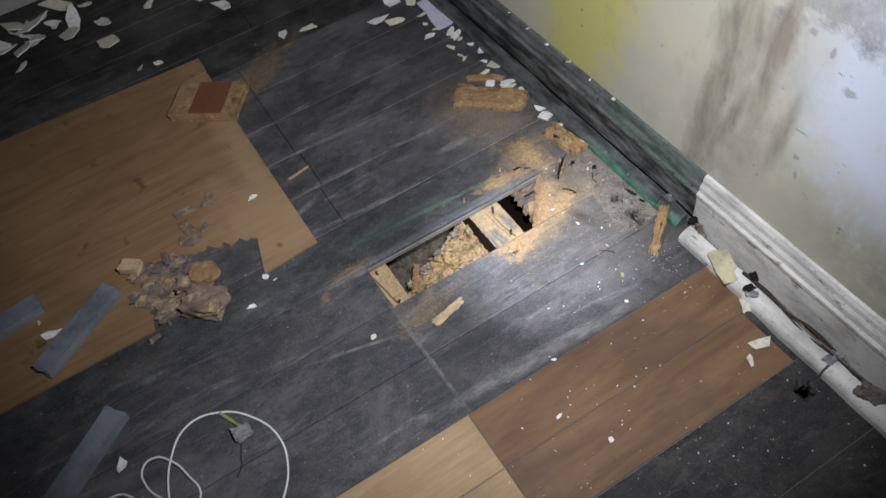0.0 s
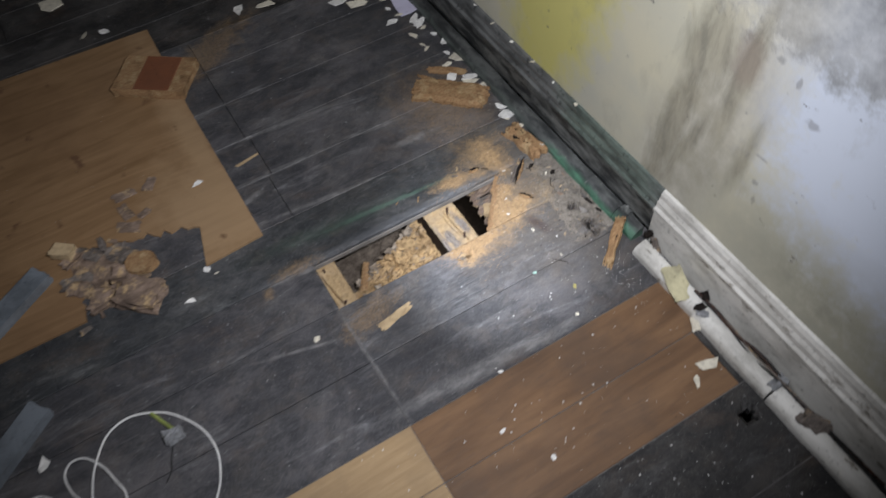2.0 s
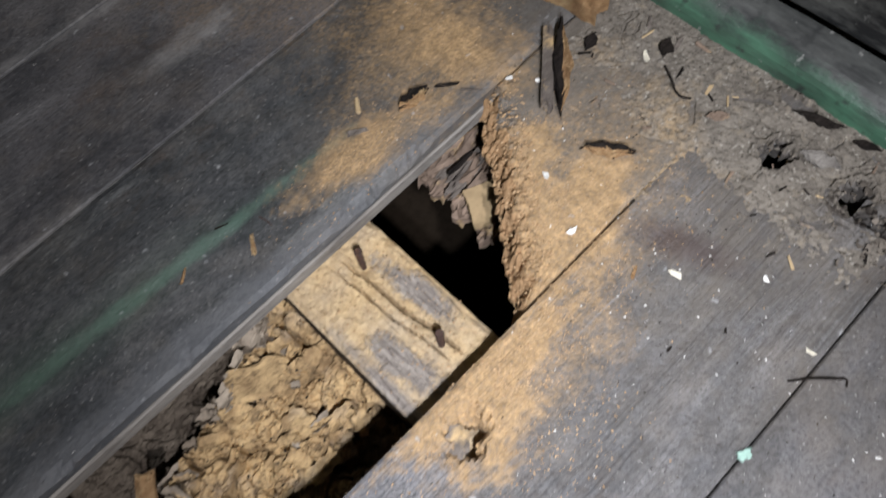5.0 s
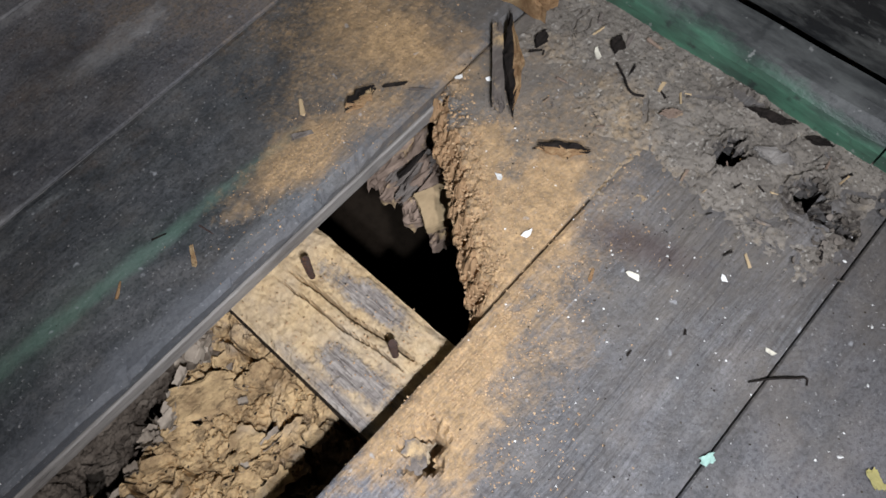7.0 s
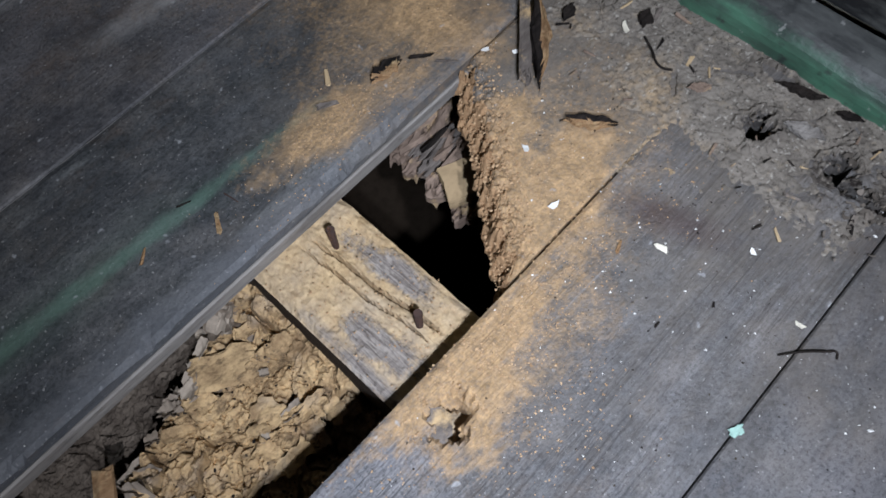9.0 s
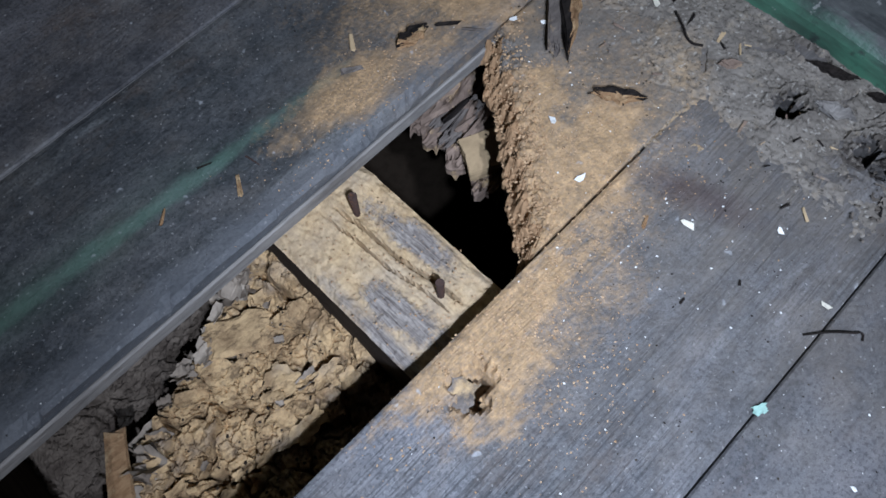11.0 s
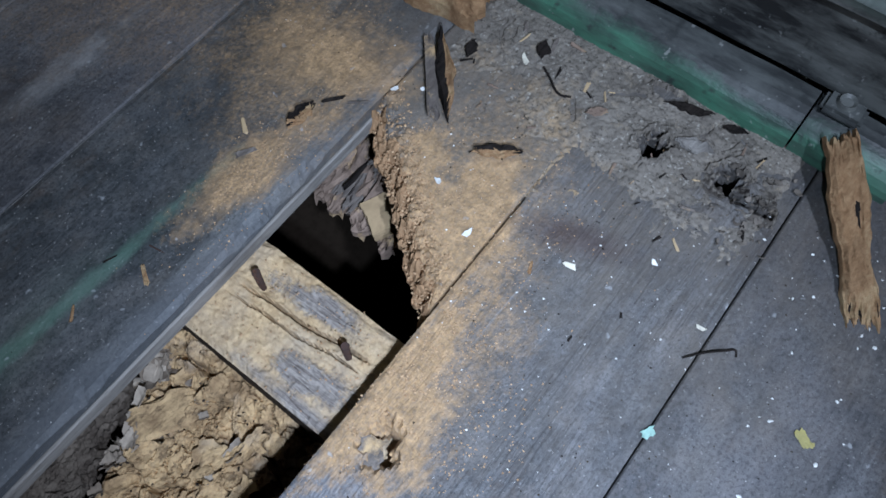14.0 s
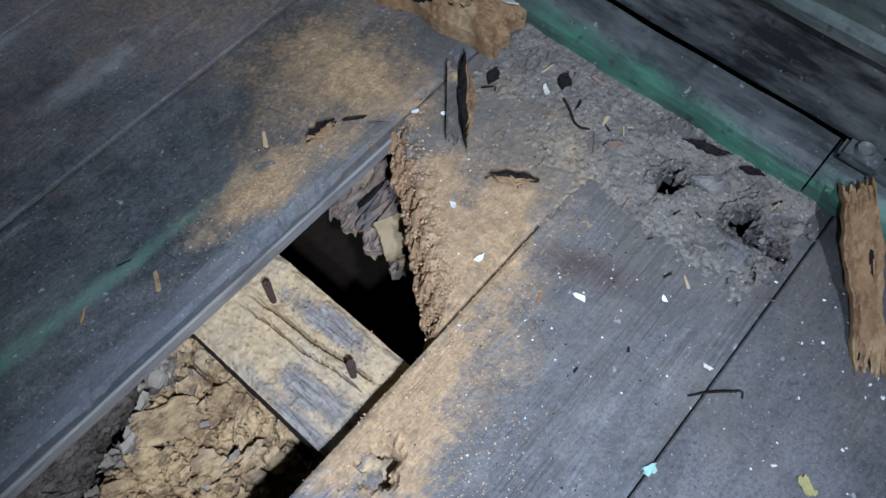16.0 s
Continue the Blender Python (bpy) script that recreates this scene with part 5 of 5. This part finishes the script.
# ---- paint flakes, each lying by itself ----
def chip_mesh(material, seed, thick=0.0009):
    bm = bmesh.new()
    flake(bm, Matrix(), 1.0, 0.06, random.Random(seed), 5 + seed % 4, random.Random(seed + 1).uniform(-0.15, 0.45))
    me = bpy.data.meshes.new("paint_flake")
    bm.to_mesh(me)
    bm.free()
    me.materials.append(material)
    return me


CHIPS = [chip_mesh(white_chip if k % 2 else cream_chip, 200 + k) for k in range(8)]


def chip(x, y, r, k, z=0.0008, label="curled white paint flake lying on the floor", tilt=6):
    rnd = random.Random(k * 13 + 1)
    ob = new("paint_flake", CHIPS[k % 8])
    ob.matrix_world = pose(x, y, z + 0.15 * r * (tilt > 5), rnd.gauss(0, tilt), rnd.gauss(0, tilt), rnd.uniform(0, 360)) @ Matrix.Diagonal((r, r, r, 1))
    return tagged(ob, label, "paint flake", "paint flakes on the floor")


for k, (x, y, r) in enumerate([(0.487, -0.054, 0.008), (0.524, -0.101, 0.0045), (-0.078, -0.045, 0.012), (0.152, -0.435, 0.010), (0.588, -0.536, 0.030), (0.208, -0.533, 0.010), (0.546, -0.56, 0.020),
                               (-0.145, 0.52, 0.017), (0.594, 0.719, 0.026), (0.66, 0.64, 0.03), (0.65, 0.56, 0.034), (0.64, 0.47, 0.03), (0.652, 0.42, 0.028), (0.648, 0.30, 0.034), (0.645, 0.24, 0.02), 
                               (0.205, 1.119, 0.035), (0.276, 1.096, 0.045), (0.104, 1.402, 0.06), (-0.289, 1.479, 0.06), (-0.267, 1.599, 0.05), (-0.232, 1.273, 0.022), (-0.179, 1.257, 0.022), (-0.567, 1.542, 0.035),
                               (0.484, 0.975, 0.04), (0.534, 0.93, 0.05), (0.56, 1.03, 0.05), (0.62, 1.0, 0.03), (0.64, 0.75, 0.03), (0.05, 1.5, 0.04), (0.25, 1.45, 0.05), (-0.1, 1.6, 0.04), (-0.722, 0.41, 0.028), (-0.74, 0.47, 0.014),
                               (-0.665, -0.01, 0.028), (0.439, -0.296, 0.007), (0.22, -0.323, 0.008), (0.502, -0.149, 0.004), (-0.215, 0.262, 0.014), (-0.20, 0.24, 0.008), (-0.28, 0.20, 0.014), (0.60, 0.66, 0.02), (0.57, 0.80, 0.03)]):
    chip(x, y, r, k, 0.007 if x < -0.07 and 0.28 < y < 1.2 else 0.0008, "curled cream paint flake lying on the boards" if k % 2 == 0 else "curled white paint flake lying on the boards")
chip(0.648, 0.138, 0.012, 15, 0.026, "white paint flake resting on the crumbling lump", 20)
rnd = random.Random(78)
for k in range(16):
    chip(rnd.uniform(0.585, 0.652), 0.28 + 0.045 * k, rnd.uniform(0.010, 0.032), 120 + k, 0.001, "ragged cream paint flake along the skirting", 10)
rnd = random.Random(77)
for k in range(26):
    chip(rnd.gauss(-0.52, 0.09), rnd.gauss(1.72, 0.06), rnd.uniform(0.025, 0.07), 50 + k, 0.003 + 0.001 * k, "large curled paint flake in a heap by the wall", 14)
for k in range(9):
    ob = chip(0.708, 0.1 + 0.09 * k, rnd.uniform(0.006, 0.011), 90 + k, 0.165, "small paint flake lying on the skirting ledge", 3)

ob = linked("paper_strip", profile([(0.0, 0.0), (0.035, 0.002), (0.06, 0.008), (0.06, 0.0095), (0.035, 0.0035), (0.0, 0.0015)], 0, 0.17, 8, 0.006), painted("lilac_paper", (0.62, 0.60, 0.74), (0.7, 0.7, 0.75), 0.7, 0.8, 1.0, (1, 1, 1), (0.5, 0.48, 0.6), 0.3))
ob.matrix_world = pose(0.61, 0.81, 0.002, 0, 0, -6)
tagged(ob, "pale lilac strip of torn paper by the skirting", "paper")
chip(0.615, 0.072, 0.008, 30, 0.001, "ragged cream paint flake on the dirty boards")
chip(0.465, 0.015, 0.0055, 31, 0.001, "curled white paint flake on the wood dust", 12)
chip(0.486, 0.058, 0.0060, 33, 0.001, "curled pale paint flake on the wood dust", 16)
chip(0.531, 0.136, 0.0045, 35, 0.001, "small white paint flake by the board joint")
chip(0.545, 0.118, 0.0035, 37, 0.001, "small white paint flake by the board joint")
ob = linked("mint_flake", chunk((0.007, 0.0045, 0.001), 210, 0.35, 3), painted("mint_paint", (0.36, 0.56, 0.48), (0.6, 0.7, 0.65), 0.7, 0.6, 3.0))
ob.matrix_world = pose(0.422, -0.158, 0.001, 0, 5, -30)
tagged(ob, "pale mint paint flake on the board joint", "paint flake")
ob = linked("yellow_flake", chunk((0.009, 0.006, 0.001), 211, 0.35, 3), painted("yellow_paint", (0.42, 0.37, 0.13), (0.6, 0.55, 0.3), 0.7, 0.6, 3.0))
ob.matrix_world = pose(0.476, -0.236, 0.001, 0, 3, 60)
tagged(ob, "yellow paint flake on the grey board", "paint flake")
ob = linked("yellow_peel", chunk((0.075, 0.045, 0.002), 212, 0.12, 4, 0, 0.25), painted("cream_yellow_paint", (0.56, 0.52, 0.33), (0.6, 0.55, 0.4), 0.7, 0.6, 2.0))
ob.matrix_world = pose(0.652, -0.365, 0.036, 0, -18, 80)
tagged(ob, "pale yellow peel of paint on the white trim", "paint flake")

# ---- fine litter ----
rnd = random.Random(31)
verts, faces = [], []
for cx, cy, sx, sy, count in ((0.47, 0.055, 0.035, 0.04, 1500), (0.37, -0.022, 0.055, 0.015, 1300), (0.36, -0.075, 0.03, 0.02, 300), (0.43, 0.172, 0.04, 0.013, 500), (0.54, 0.225, 0.03, 0.04, 300), (0.55, 0.0, 0.06, 0.05, 300), (0.34, 0.07, 0.03, 0.05, 500)):
    for _ in range(count):
        x, y = rnd.gauss(cx, sx), rnd.gauss(cy, sy)
        z = 0.0
        if 0.0 < y < 0.14:
            if 0.297 < x < 0.381:
                z = -T - 0.001
            elif x < 0.41 + 0.8 * y:
                continue
        elif 0.297 < x < 0.33 and -0.045 < y < -0.015:
            continue
        crumb(verts, faces, (x, y, z), rnd.choice((0.0004, 0.0006, 0.0009)), rnd)
stuff("wood_dust_grains", verts, faces, frass_mat, "scattered tan grains of wood dust round the hole", "wood dust")
for name, mat_, count, seed, label in (("white_specks", white_chip, 650, 41, "tiny white specks of plaster on the boards"), ("dark_specks", dark_crumb, 1500, 42, "tiny dark crumbs on the boards")):
    rnd = random.Random(seed)
    verts, faces = [], []
    for _ in range(count):
        if rnd.random() < 0.55:
            x, y = rnd.gauss(0.5, 0.1), rnd.gauss(-0.04, 0.12)
        else:
            x, y = rnd.uniform(-0.7, 0.63), rnd.uniform(-0.8, 1.0)
        if x > 0.64 or (-0.002 < y < 0.142 and -0.01 < x < 0.42 + 0.8 * y):
            continue
        crumb(verts, faces, (x, y, 0.0066 if x < -0.07 and 0.28 < y < 1.2 else 0.0002), rnd.choice((0.0002, 0.0003, 0.0004, 0.0004, 0.0006, 0.0009)) * (2.4 if y < -0.2 and name == "white_specks" else 1.0), rnd)
    if name == "white_specks":
        for _ in range(190):
            x, y = rnd.uniform(-0.1, 0.62), rnd.uniform(-0.85, -0.31)
            crumb(verts, faces, (x, y, 0.0002), rnd.choice((0.0007, 0.0009, 0.0013, 0.0024)), rnd)
        for _ in range(80):
            crumb(verts, faces, (rnd.gauss(0.585, 0.02), rnd.gauss(-0.28, 0.05), 0.0002), rnd.choice((0.0006, 0.0009, 0.0014)), rnd)
    stuff(name, verts, faces, mat_, label, "litter")
rnd = random.Random(44)
verts, faces = [], []
for _ in range(1500):
    y, d = rnd.uniform(0.002, 0.138), 0.040 * rnd.random() ** 1.3
    crumb(verts, faces, (0.392 + 0.8 * y + d, y, -0.017 + 0.017 * smooth(0, 0.018, d) + rnd.uniform(-0.001, 0.0015)), rnd.choice((0.0003, 0.0004, 0.0004, 0.0005, 0.0006, 0.0008, 0.0011, 0.0015)), rnd)
stuff("eaten_wood_crumbs", verts, faces, frass_mat, "tan crumbs of eaten wood along the torn board end", "litter")
rnd = random.Random(43)
bm = bmesh.new()
for _ in range(70):
    x, y = rnd.gauss(0.6, 0.022), rnd.gauss(-0.128, 0.014)
    if x < 0.645:
        flake(bm, pose(x, y, 0.003, rnd.gauss(0, 25), rnd.gauss(0, 25), rnd.uniform(0, 360)), rnd.choice((0.001, 0.0015, 0.0025, 0.004)), 0.0008, rnd, 7)
tagged(linked("rotten_crumbs", bm, crumb_stuff("brown_crumbs", (0.07, 0.06, 0.05), (0.22, 0.19, 0.16))), "dark crumbs of rotten wood round the broken place", "litter", kind="stuff")
